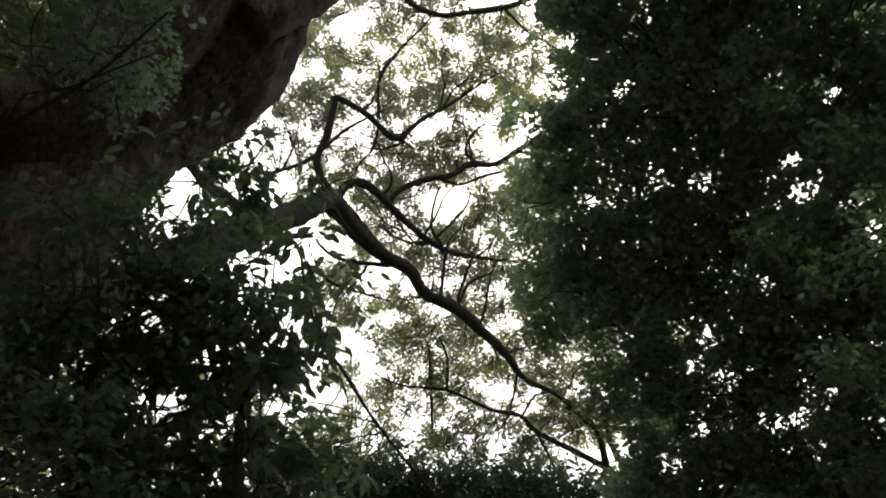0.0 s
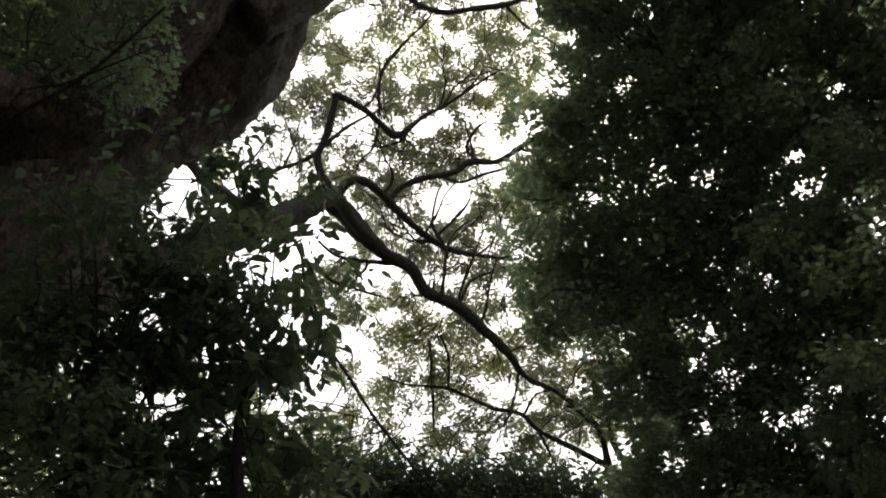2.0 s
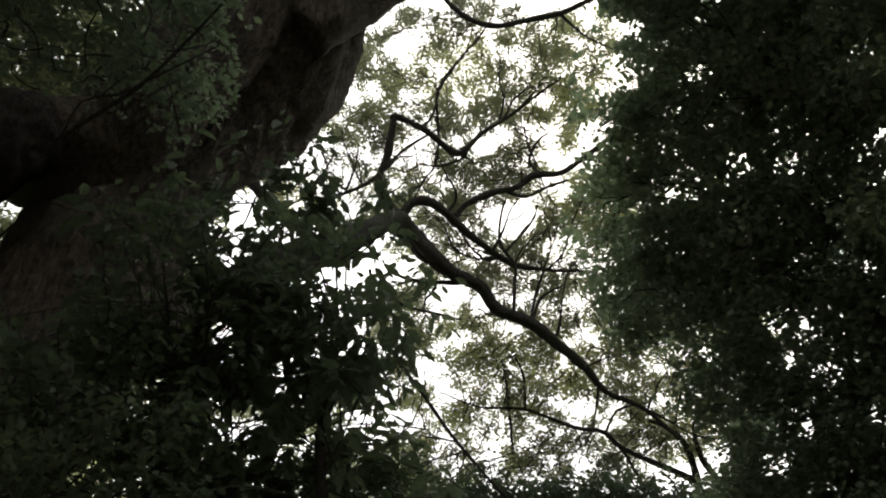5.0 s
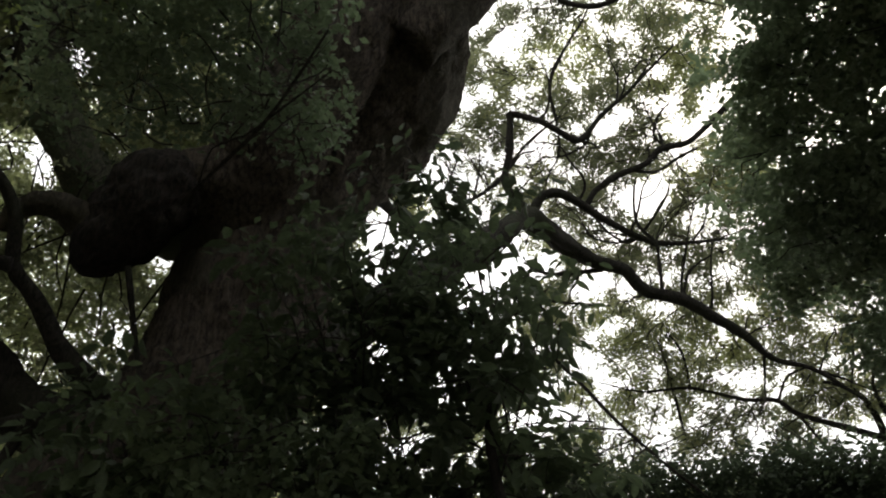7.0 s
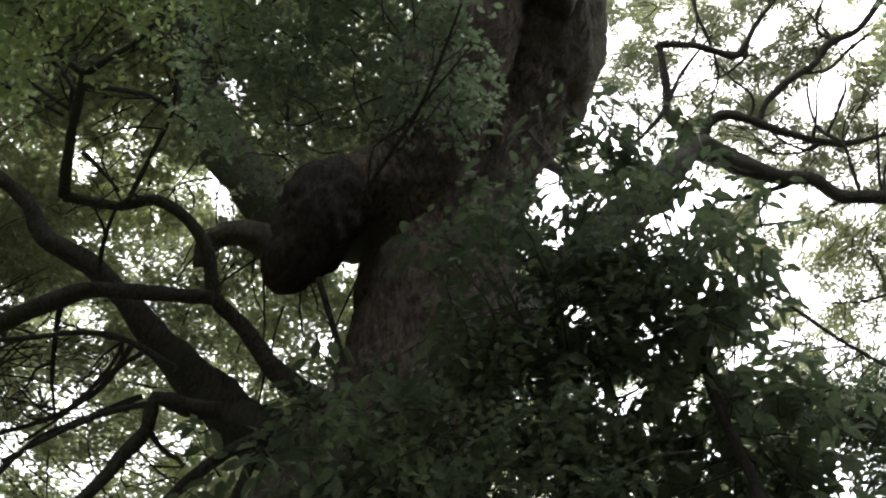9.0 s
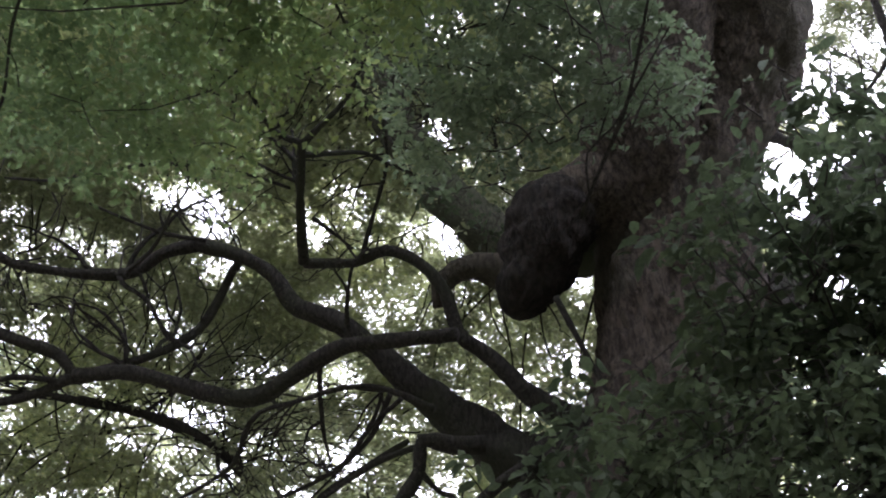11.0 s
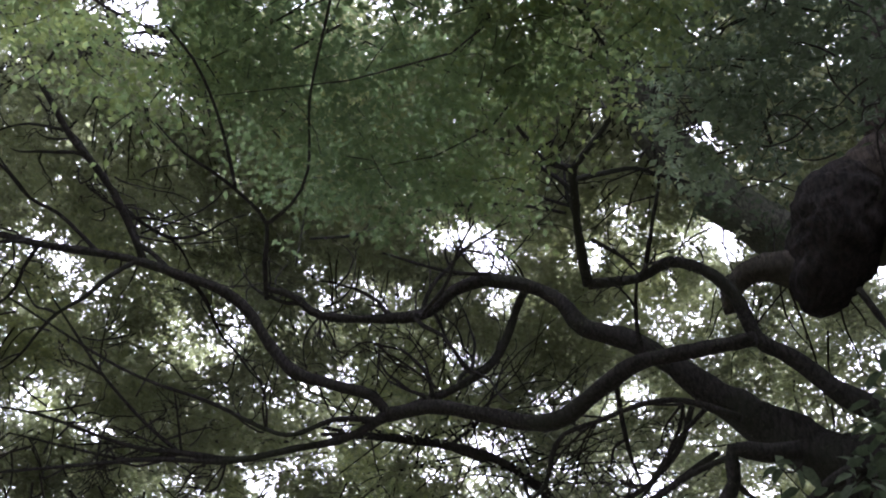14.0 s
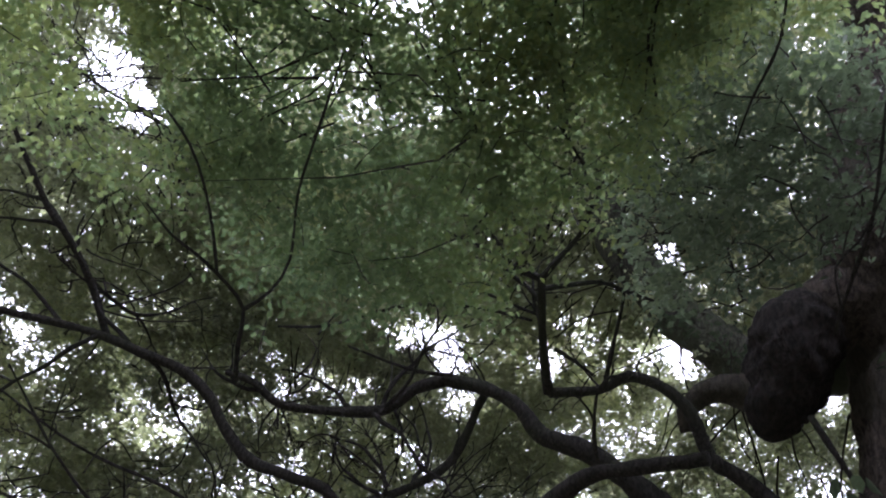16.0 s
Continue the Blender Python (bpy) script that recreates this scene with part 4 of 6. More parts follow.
FAR_BALLS_B = [
    (-3.05, 8.86, 11.56, 0.32, 1.0), (-2.00, 9.30, 11.43, 0.40, 1.0), (-2.14, 8.62, 12.00, 0.48, 1.0), (-2.45, 8.79, 11.78, 0.48, 1.0),
    (-1.84, 8.91, 11.81, 0.40, 0.5), (-2.30, 9.10, 11.55, 0.48, 0.6), (-1.46, 9.18, 11.64, 0.40, 0.5), (-0.59, 9.25, 11.66, 0.56, 1.0),
    (-0.04, 9.23, 11.70, 0.40, 1.0), (-1.07, 9.32, 11.56, 0.40, 1.0), (0.52, 9.34, 11.59, 0.40, 0.7), (-1.22, 9.87, 10.99, 0.40, 0.6),
    (-0.67, 10.01, 10.91, 0.36, 1.6), (-0.27, 10.12, 10.80, 0.40, 0.6), (0.60, 10.06, 10.85, 0.48, 1.0), (0.44, 10.38, 10.50, 0.48, 1.0),
    (0.84, 10.21, 10.67, 0.40, 1.0), (-1.38, 10.39, 10.40, 0.40, 1.0),
]
FAR_BALLS_C = [
    (-1.06, 10.66, 10.11, 0.44, 1.0), (-1.53, 10.73, 9.96, 0.40, 0.7), (-0.75, 10.73, 10.06, 0.40, 1.0), (-0.19, 10.89, 9.89, 0.64, 1.0),
    (0.44, 10.59, 10.26, 0.48, 1.0), (0.84, 10.72, 10.07, 0.56, 1.0), (-0.82, 11.15, 9.49, 0.48, 1.0), (-1.13, 11.22, 9.35, 0.48, 1.0),
    (-0.11, 11.22, 9.45, 0.64, 1.0), (0.44, 11.16, 9.51, 0.56, 1.0), (0.84, 11.33, 9.24, 0.64, 1.0), (-1.20, 11.52, 8.90, 0.48, 1.0),
    (-0.57, 11.59, 8.86, 0.64, 1.0), (0.05, 11.60, 8.86, 0.64, 1.0), (0.83, 11.70, 8.66, 0.72, 1.0), (1.61, 11.18, 9.33, 0.64, 1.0),
    (1.31, 10.93, 9.73, 0.56, 1.0), (-0.72, 11.94, 8.26, 0.56, 1.0),
]
FAR_BALLS_D = [
    (0.29, 11.99, 8.21, 0.64, 1.0), (0.98, 11.99, 8.13, 0.64, 1.0), (-1.18, 11.87, 8.31, 0.48, 1.0), (1.68, 11.51, 8.82, 0.64, 1.0),
    (2.23, 11.06, 9.35, 0.56, 1.0), (2.46, 10.80, 9.64, 0.48, 1.0), (2.07, 11.38, 8.92, 0.56, 1.0), (1.47, 10.53, 10.22, 0.56, 1.0),
    (2.61, 10.59, 9.87, 0.48, 1.0), (2.75, 10.94, 9.36, 0.48, 1.0), (2.81, 11.35, 8.72, 0.48, 0.7), (2.98, 10.71, 9.58, 0.40, 0.7),
    (1.07, 10.04, 10.84, 0.40, 1.0), (1.27, 9.53, 11.33, 0.32, 0.8), (1.43, 9.82, 11.02, 0.32, 0.8), (1.15, 10.35, 10.48, 0.40, 1.0),
    (0.83, 9.58, 11.33, 0.36, 1.0), (1.07, 9.37, 11.51, 0.32, 1.0),
]
FAR_BALLS_E = [
    (0.84, 9.86, 11.05, 0.40, 1.2), (1.35, 10.05, 10.79, 0.36, 1.0),
]
FAR_GAPS_A = [(10.9, 54.4, 0.7, 0.05), (12.0, 52.4, 0.5, 0.05), (-9.3, 55.1, 0.8, 0.05), (1.3, 49.1, 1.0, 0.05), (-6.8, 48.8, 0.9, 0.05), (7.2, 48.4, 0.7, 0.05), (9.4, 46.6, 0.6, 0.05), (-0.3, 44.5, 1.1, 0.05), (4.9, 40.1, 1.0, 0.05), (3.2, 39.3, 0.5, 0.05), (6.3, 36.2, 0.8, 0.05), (8.2, 33.3, 0.8, 0.05), (8.8, 38.4, 0.7, 0.05), (-9.0, 28.2, 1.5, 0.05), (-7.1, 28.8, 0.8, 0.05), (-4.2, 33.6, 0.5, 0.05), (5.8, 31.2, 0.5, 0.05), (4.0, 49.3, 0.7, 0.08), (2.1, 48.7, 0.7, 0.08), (0.1, 49.3, 0.7, 0.08), (-1.8, 49.8, 0.5, 0.08), (-3.8, 51.2, 0.4, 0.08)]
FAR_GAPS_B = [(-6.9, 50.3, 0.5, 0.08), (-7.3, 49.2, 0.6, 0.08), (-6.0, 48.2, 0.5, 0.08), (9.6, 54.4, 1.0, 0.08), (7.4, 55.1, 0.7, 0.08), (-8.8, 51.0, 0.4, 0.08)]
FAR_GAPS = FAR_GAPS_A + FAR_GAPS_B
FAR_GAPS = FAR_GAPS + [(14.6, 47.2, 2.4, 0.2), (17.5, 45.5, 2.0, 0.2), (2.1, 49.2, 0.9, 0.06), (0.1, 49.6, 0.9, 0.06), (3.9, 48.6, 0.6, 0.06), (-7.8, 49.0, 1.1, 0.06), (-6.9, 47.8, 0.9, 0.06), (-5.1, 47.5, 0.7, 0.06), (11.7, 53.7, 0.8, 0.10), (12.1, 52.1, 0.9, 0.10), (-1.1, 54.0, 0.3, 0.10), (-1.1, 52.7, 0.4, 0.10), (-0.7, 51.4, 0.5, 0.10), (-3.6, 46.7, 0.6, 0.10)]
FAR_GAPS += [(-0.8, 44.3, 1.4, 0.05), (8.7, 47.8, 0.6, 0.10), (7.1, 46.2, 0.7, 0.10), (10.9, 46.3, 0.6, 0.10), (5.1, 40.0, 1.1, 0.05), (2.9, 39.7, 0.9, 0.05), (6.5, 35.7, 1.0, 0.10), (7.8, 33.2, 1.2, 0.15), (4.1, 37.7, 0.6, 0.15), (-3.8, 42.7, 1.0, 0.25), (8.9, 51.7, 0.5, 0.10)]
c = in_layer(rng, FAR_BALLS + FAR_BALLS_B + FAR_BALLS_C + FAR_BALLS_D + FAR_BALLS_E, 2600, 0.5)
c = spaced(rng, clumpy(c, 1.1, -0.3), 0.28)
tuft_crown(old_tree, rng, c, rng.uniform(0.18, 0.34, len(c)), LEAF_FAR, 0.043, 420, FAR_GAPS, OLD_LIMBS, "airy tufts of olive-green leaves against the sky")

far_tree = thing("slender_tree", "slender forked tree with thin crooked branches", "tree")
limb(far_tree, [(2.70, 12.23, -0.10, 0.200), (2.60, 12.13, 3.45, 0.160), (2.50, 11.93, 6.90, 0.108), (2.32, 11.72, 7.42, 0.095), (2.18, 11.51, 7.87, 0.081), (2.16, 11.43, 8.03, 0.074), (2.10, 11.27, 8.32, 0.060), (1.93, 11.14, 8.58, 0.045), (1.64, 11.10, 8.73, 0.026)], name="trunk", sides=9)
limb(far_tree, [(2.16, 11.44, 8.01, 0.067), (1.76, 11.35, 8.19, 0.052), (1.25, 11.21, 8.41, 0.045), (1.02, 11.08, 8.58, 0.041), (0.65, 11.03, 8.64, 0.034), (0.05, 10.84, 8.82, 0.026), (-0.55, 10.73, 8.83, 0.019), (-1.06, 10.53, 8.96, 0.011)], name="branch", sides=9)
limb(far_tree, [(3.00, 11.97, -0.10, 0.200), (2.90, 11.87, 3.66, 0.160), (2.80, 11.67, 7.32, 0.080), (2.62, 11.51, 7.71, 0.066), (2.38, 11.38, 8.04, 0.059), (2.25, 11.29, 8.24, 0.052), (2.18, 11.11, 8.56, 0.034), (2.30, 10.89, 8.86, 0.019)], name="branch", sides=9)
limb(far_tree, [(-0.14, 11.42, 8.40, 0.019), (-0.16, 11.10, 8.90, 0.027), (-0.18, 10.84, 9.28, 0.027), (-0.22, 10.66, 9.52, 0.015)], name="branch", sides=9)
limb(far_tree, [(0.05, 11.06, 8.97, 0.027), (0.05, 10.80, 9.34, 0.023), (-0.07, 10.62, 9.59, 0.015)], name="branch", sides=9)
limb(far_tree, [(1.07, 11.21, 8.66, 0.027), (1.26, 11.05, 8.88, 0.023), (1.64, 10.97, 8.92, 0.015)], name="branch", sides=9)
limb(far_tree, [(1.26, 11.31, 8.47, 0.023), (1.54, 11.56, 7.98, 0.026), (1.76, 11.67, 7.71, 0.033), (2.11, 11.69, 7.56, 0.037)], name="branch", sides=9)
limb(far_tree, [(1.93, 11.14, 8.58, 0.023), (2.09, 10.79, 9.07, 0.019), (2.02, 10.63, 9.32, 0.015)], name="branch", sides=9)
SLENDER_BALLS = [
    (-0.55, 9.32, 6.60, 0.37, 1.0), (-0.91, 9.33, 6.53, 0.37, 1.0), (-0.14, 9.41, 6.45, 0.37, 1.0), (0.22, 9.36, 6.55, 0.31, 1.0),
    (0.64, 9.34, 6.55, 0.37, 1.0), (0.99, 9.32, 6.54, 0.31, 1.0), (-1.38, 9.17, 6.71, 0.37, 1.0), (1.34, 9.32, 6.44, 0.31, 1.0),
    (1.74, 9.26, 6.44, 0.37, 1.0), (2.14, 9.16, 6.46, 0.37, 1.0), (1.22, 9.45, 6.22, 0.49, 1.0), (0.34, 9.56, 6.15, 0.49, 1.0),
    (-0.54, 9.56, 6.14, 0.49, 1.0), (2.06, 9.38, 6.07, 0.49, 1.0),
]
rng = np.random.default_rng(21)
c = in_balls(rng, SLENDER_BALLS, 150)
crown(far_tree, rng, c, rng.uniform(0.25, 0.4, len(c)), LEAF_NEAR, 0.075, 8, 8, bare=0.15, spurs=0.4, limbs=np.vstack([a[:, :3] for a in AXES[-8:]]), label="dull green leaves low in the wood")

evergreen = thing("evergreen_tree", "dense dark evergreen tree with hanging leafy boughs", "tree")
EVERGREEN_BALLS = [
    (1.04, 4.39, 7.68, 0.31, 1.3), (0.97, 4.92, 7.28, 0.22, 1.8), (0.83, 5.19, 7.06, 0.20, 1.3), (0.77, 5.47, 6.79, 0.18, 1.3),
    (0.81, 4.47, 7.66, 0.13, 0.7), (0.94, 5.94, 6.22, 0.22, 1.0), (1.37, 4.42, 7.59, 0.48, 1.3), (2.00, 4.30, 7.50, 0.57, 0.8),
    (2.62, 4.19, 7.34, 0.61, 0.7), (3.16, 4.08, 7.13, 0.61, 0.5), (1.31, 4.92, 7.21, 0.44, 1.3), (1.79, 4.85, 7.13, 0.57, 1.2),
    (2.41, 4.77, 6.97, 0.61, 0.9), (2.98, 4.68, 6.76, 0.61, 0.7), (3.43, 4.60, 6.55, 0.61, 0.7), (1.19, 5.55, 6.63, 0.39, 1.3),
    (1.65, 5.46, 6.60, 0.48, 1.4), (2.24, 5.40, 6.43, 0.57, 1.3),
]
EVERGREEN_BALLS_B = [
    (2.79, 5.33, 6.21, 0.57, 1.0), (3.25, 5.12, 6.14, 0.61, 1.0), (1.69, 5.84, 6.14, 0.39, 1.4), (2.12, 5.87, 5.91, 0.48, 1.4),
    (2.67, 5.80, 5.70, 0.53, 1.0), (3.14, 5.63, 5.59, 0.57, 1.0), (1.91, 6.25, 5.46, 0.44, 0.7), (2.42, 6.20, 5.24, 0.53, 1.2),
    (2.97, 6.05, 5.07, 0.57, 1.3), (1.47, 6.20, 5.72, 0.26, 0.7), (0.90, 5.70, 6.52, 0.26, 0.8), (0.92, 4.67, 7.50, 0.22, 1.6),
    (1.02, 5.18, 7.04, 0.26, 1.5), (0.72, 5.63, 6.63, 0.18, 1.0), (1.61, 6.50, 5.18, 0.31, 0.7), (2.07, 6.47, 4.98, 0.39, 1.2),
    (2.67, 6.36, 4.76, 0.53, 1.3), (1.34, 3.89, 7.95, 0.57, 1.0),
]
EVERGREEN_BALLS_C = [
    (2.03, 3.77, 7.84, 0.66, 1.0), (2.74, 3.65, 7.63, 0.66, 1.0), (0.94, 5.89, 6.29, 0.26, 0.7), (3.49, 5.52, 5.46, 0.57, 1.0),
    (3.43, 3.92, 7.09, 0.57, 1.0),
]
EVERGREEN_GAPS_A = [(-37.2, 49.3, 1.3, 0.25), (-35.0, 48.7, 1.0, 0.25), (-32.7, 50.2, 0.7, 0.25), (-31.9, 46.5, 1.5, 0.25), (-29.3, 48.2, 0.5, 0.25), (-28.2, 50.8, 0.4, 0.25), (-25.5, 50.2, 0.3, 0.25), (-32.7, 44.1, 0.8, 0.25), (-33.5, 47.6, 0.7, 0.25), (-16.3, 50.3, 0.5, 0.25), (-28.2, 43.9, 0.4, 0.25), (-30.4, 49.9, 0.5, 0.25), (-29.4, 42.3, 0.5, 0.25), (-32.3, 41.7, 0.5, 0.25), (-12.2, 44.2, 0.6, 0.25), (-13.9, 43.4, 0.5, 0.25), (-17.8, 44.8, 0.9, 0.25), (-20.7, 44.0, 0.7, 0.25), (-17.0, 33.8, 0.9, 0.25), (-18.9, 35.1, 0.7, 0.25), (-16.7, 35.8, 0.7, 0.25), (-12.6, 34.6, 0.6, 0.25)]
EVERGREEN_GAPS_B = [(-23.6, 37.8, 0.5, 0.25), (-28.2, 37.1, 0.5, 0.25), (-14.1, 38.4, 0.4, 0.25), (-21.4, 30.0, 0.9, 0.25), (-23.5, 29.9, 0.9, 0.25), (-25.9, 31.0, 0.6, 0.25), (-15.6, 28.9, 1.0, 0.25), (-16.9, 30.0, 0.7, 0.25), (-28.4, 41.9, 0.5, 0.25), (-31.4, 39.1, 0.9, 0.25), (-31.4, 40.7, 0.5, 0.25), (-18.7, 30.1, 0.5, 0.25), (-16.3, 52.6, 0.4, 0.25), (-24.0, 49.1, 0.3, 0.25), (-25.3, 46.6, 0.3, 0.25), (-17.2, 39.3, 0.5, 0.25), (-15.5, 41.2, 0.3, 0.25), (-21.2, 35.4, 0.4, 0.25), (-24.6, 35.3, 0.4, 0.25), (-28.8, 33.1, 0.5, 0.25), (-26.3, 34.0, 0.4, 0.25)]
EVERGREEN_GAPS_C = [(-11.8, 44.0, 1.5, 0.6), (-14.6, 44.4, 1.3, 0.6), (-8.3, 43.8, 1.2, 0.6), (-32.6, 46.4, 0.7, 0.65), (-34.3, 47.8, 0.7, 0.65), (-33.3, 43.8, 0.7, 0.65), (-17.4, 33.7, 1.5, 0.6), (-18.8, 32.5, 1.2, 0.6), (-11.5, 30.5, 1.3, 0.6), (-14.5, 28.9, 1.5, 0.6), (-7.9, 28.5, 1.4, 0.6), (-24.0, 30.0, 1.3, 0.6), (-23.3, 37.7, 0.8, 0.6), (-28.8, 37.0, 0.9, 0.6), (-17.8, 36.6, 1.0, 0.6), (-30.7, 41.1, 1.3, 0.65), (-31.6, 39.0, 1.4, 0.65), (-28.4, 41.5, 0.9, 0.65), (-27.5, 43.3, 0.7, 0.65)]
EVERGREEN_GAPS_D = [(-8.5, 55.1, 1.5, 0.04), (-8.9, 52.7, 1.4, 0.04), (-8.2, 50.4, 1.3, 0.04), (-7.2, 48.5, 1.1, 0.04), (-9.9, 53.9, 1.0, 0.10), (-6.6, 43.9, 1.3, 0.08), (-6.4, 42.1, 1.1, 0.08), (-5.5, 46.3, 1.0, 0.10), (-9.8, 51.6, 0.9, 0.10)]
EVERGREEN_GAPS = EVERGREEN_GAPS_A + EVERGREEN_GAPS_B + EVERGREEN_GAPS_C + EVERGREEN_GAPS_D + [(-11.7, 53.4, 0.9, 0.12), (-11.6, 52.2, 0.9, 0.12), (-10.9, 50.9, 0.9, 0.12)]
rng = np.random.default_rng(12)
limb(evergreen, [(6.40, 5.60, -0.10, 0.300), (6.30, 5.70, 2.00, 0.260), (6.40, 5.60, 4.00, 0.220), (6.20, 5.50, 6.00, 0.180), (6.20, 5.40, 8.00, 0.120), (6.10, 5.40, 10.00, 0.060)], name="trunk", sides=16)
limb(evergreen, [(3.10, 6.42, 4.96, 0.069), (3.02, 6.09, 5.32, 0.061), (2.86, 5.82, 5.62, 0.053), (2.62, 5.68, 5.81, 0.041), (2.46, 5.51, 5.99, 0.028), (2.22, 5.41, 6.11, 0.016)], name="branch", sides=8)
limb(evergreen, [(3.32, 5.48, 6.18, 0.049), (2.91, 5.50, 6.19, 0.041), (2.62, 5.41, 6.28, 0.033), (2.45, 5.25, 6.41, 0.025), (2.07, 5.11, 6.50, 0.016)], name="branch", sides=8)
limb(evergreen, [(3.43, 4.76, 6.85, 0.045), (2.88, 4.62, 7.05, 0.037), (2.39, 4.52, 7.18, 0.025), (1.66, 4.46, 7.24, 0.014)], name="branch", sides=8)
limb(evergreen, [(3.31, 5.64, 5.99, 0.041), (2.78, 5.84, 5.63, 0.028), (2.23, 5.93, 5.40, 0.016)], name="branch", sides=8)
c = spaced(rng, clumpy(in_layer(rng, EVERGREEN_BALLS + EVERGREEN_BALLS_B + EVERGREEN_BALLS_C, 2600, 0.55), 1.2, -0.3), 0.24)
c = np.vstack([c, spaced(rng, np.vstack([in_canopy(rng, (-44, -26), (43, 62), (6.5, 8.5), 75, -0.2, 1.0), in_canopy(rng, (-40, -17), (24, 40), (6.0, 8.0), 60, -0.25, 1.0)]), 0.3)])
tuft_crown(evergreen, rng, c, rng.uniform(0.22, 0.4, len(c)), LEAF_DARK, 0.06, 215, EVERGREEN_GAPS, np.vstack([a[:, :3] for a in AXES[-5:]]), "dark glossy evergreen leaves", reach=0.6, ribs=1)
rim = np.array(EYE) + np.array([ways(az, el) * 7.2 for az, el in [(-10.3, 55.5), (-9.0, 49.6), (-7.9, 48.2), (-7.2, 46.6), (-6.1, 44.9), (-6.3, 42.7), (-5.8, 40.7), (-6.3, 38.7), (-7.4, 36.7), (-9.9, 48.1), (-8.9, 45.2)]])
tuft_crown(evergreen, rng, rim, rng.uniform(0.13, 0.22, len(rim)), LEAF_DARK, 0.06, 170, [], np.vstack([a[:, :3] for a in AXES[-4:]]), "outermost sprays of dark leaves", reach=0.6, ribs=2)

broadleaf = thing("broadleaf_tree", "young broad-leaved tree with large drooping dark leaves", "tree")
BROAD_BALLS = [
    (-1.30, 3.51, 4.96, 0.13, 0.5), (-1.26, 3.71, 4.77, 0.19, 1.0), (-1.04, 3.74, 4.80, 0.16, 0.8), (-0.88, 3.73, 4.86, 0.13, 0.8),
    (-1.33, 3.87, 4.56, 0.22, 1.0), (-1.01, 3.93, 4.60, 0.22, 1.0), (-0.76, 3.94, 4.64, 0.16, 0.7), (-0.73, 3.73, 4.89, 0.13, 0.6),
    (-1.54, 3.66, 4.71, 0.16, 1.0), (-1.67, 3.56, 4.75, 0.13, 1.0), (-1.63, 3.84, 4.46, 0.24, 1.0), (-1.43, 4.02, 4.31, 0.24, 1.0),
    (-1.11, 4.09, 4.35, 0.24, 1.0), (-0.84, 4.15, 4.35, 0.19, 0.8), (-1.84, 3.84, 4.33, 0.24, 1.0), (-1.64, 4.10, 4.07, 0.27, 0.7),
    (-1.31, 4.23, 4.05, 0.27, 0.7), (-0.94, 4.28, 4.11, 0.24, 1.0),
]
BROAD_BALLS_B = [
    (-0.79, 4.39, 3.98, 0.22, 1.0), (-2.01, 3.96, 4.03, 0.24, 0.6), (-1.78, 4.18, 3.84, 0.27, 0.5), (-1.44, 4.32, 3.80, 0.27, 0.5),
    (-1.13, 4.43, 3.76, 0.27, 0.6), (-0.88, 4.51, 3.71, 0.24, 0.7), (-2.19, 3.69, 4.27, 0.24, 0.7), (-2.45, 3.67, 4.07, 0.27, 0.6),
    (-2.34, 3.86, 3.88, 0.30, 0.5), (-2.62, 3.47, 4.16, 0.22, 0.7), (-1.93, 3.60, 4.56, 0.19, 1.0), (-1.67, 3.40, 4.92, 0.13, 1.0),
    (-2.86, 3.43, 3.94, 0.22, 0.6), (-2.65, 3.67, 3.85, 0.24, 1.0), (-2.23, 4.04, 3.68, 0.27, 0.5), (-1.88, 4.26, 3.60, 0.27, 0.5),
    (-1.50, 4.43, 3.54, 0.27, 0.5), (-1.18, 4.55, 3.48, 0.27, 0.5),
]
BROAD_BALLS_C = [
    (-1.28, 3.98, 6.01, 0.14, 0.7), (-1.44, 4.08, 5.87, 0.14, 0.8), (-1.15, 4.12, 5.91, 0.16, 0.7), (-0.95, 4.22, 5.87, 0.14, 0.5),
    (-1.66, 4.14, 5.73, 0.14, 0.7), (-1.35, 4.27, 5.72, 0.18, 0.5), (-1.08, 4.38, 5.68, 0.18, 0.4), (-0.88, 4.47, 5.63, 0.14, 0.5),
    (-1.28, 4.44, 5.55, 0.18, 0.5), (-0.81, 4.64, 5.45, 0.14, 0.7), (-1.57, 4.41, 5.48, 0.18, 0.9), (-1.82, 4.24, 5.55, 0.14, 0.9),
    (-1.08, 4.56, 5.48, 0.14, 0.9), (-1.00, 5.01, 4.91, 0.18, 0.7), (-0.85, 5.12, 4.78, 0.18, 0.7), (-1.10, 5.09, 4.76, 0.14, 0.7),
    (-0.94, 4.92, 5.06, 0.14, 0.5),
]
BROAD_GAPS_A = [(20.0, 43.2, 0.7, 0.05), (21.8, 42.9, 0.6, 0.05), (21.1, 40.0, 0.7, 0.05), (19.0, 40.9, 0.7, 0.05), (20.3, 46.3, 1.0, 0.05), (18.0, 41.4, 0.7, 0.05), (25.4, 38.4, 0.6, 0.05), (26.3, 37.0, 0.6, 0.05), (23.7, 36.9, 0.7, 0.05), (16.2, 34.9, 0.5, 0.05), (18.1, 32.2, 0.8, 0.05), (20.4, 33.2, 0.4, 0.05), (15.1, 30.6, 0.5, 0.05), (14.2, 39.3, 0.6, 0.05), (10.0, 37.3, 0.5, 0.05), (8.0, 33.5, 1.0, 0.05), (11.5, 32.0, 0.6, 0.05), (12.3, 33.4, 0.4, 0.05), (20.6, 29.8, 0.4, 0.05), (26.9, 30.6, 0.5, 0.05), (24.7, 30.7, 0.4, 0.05)]
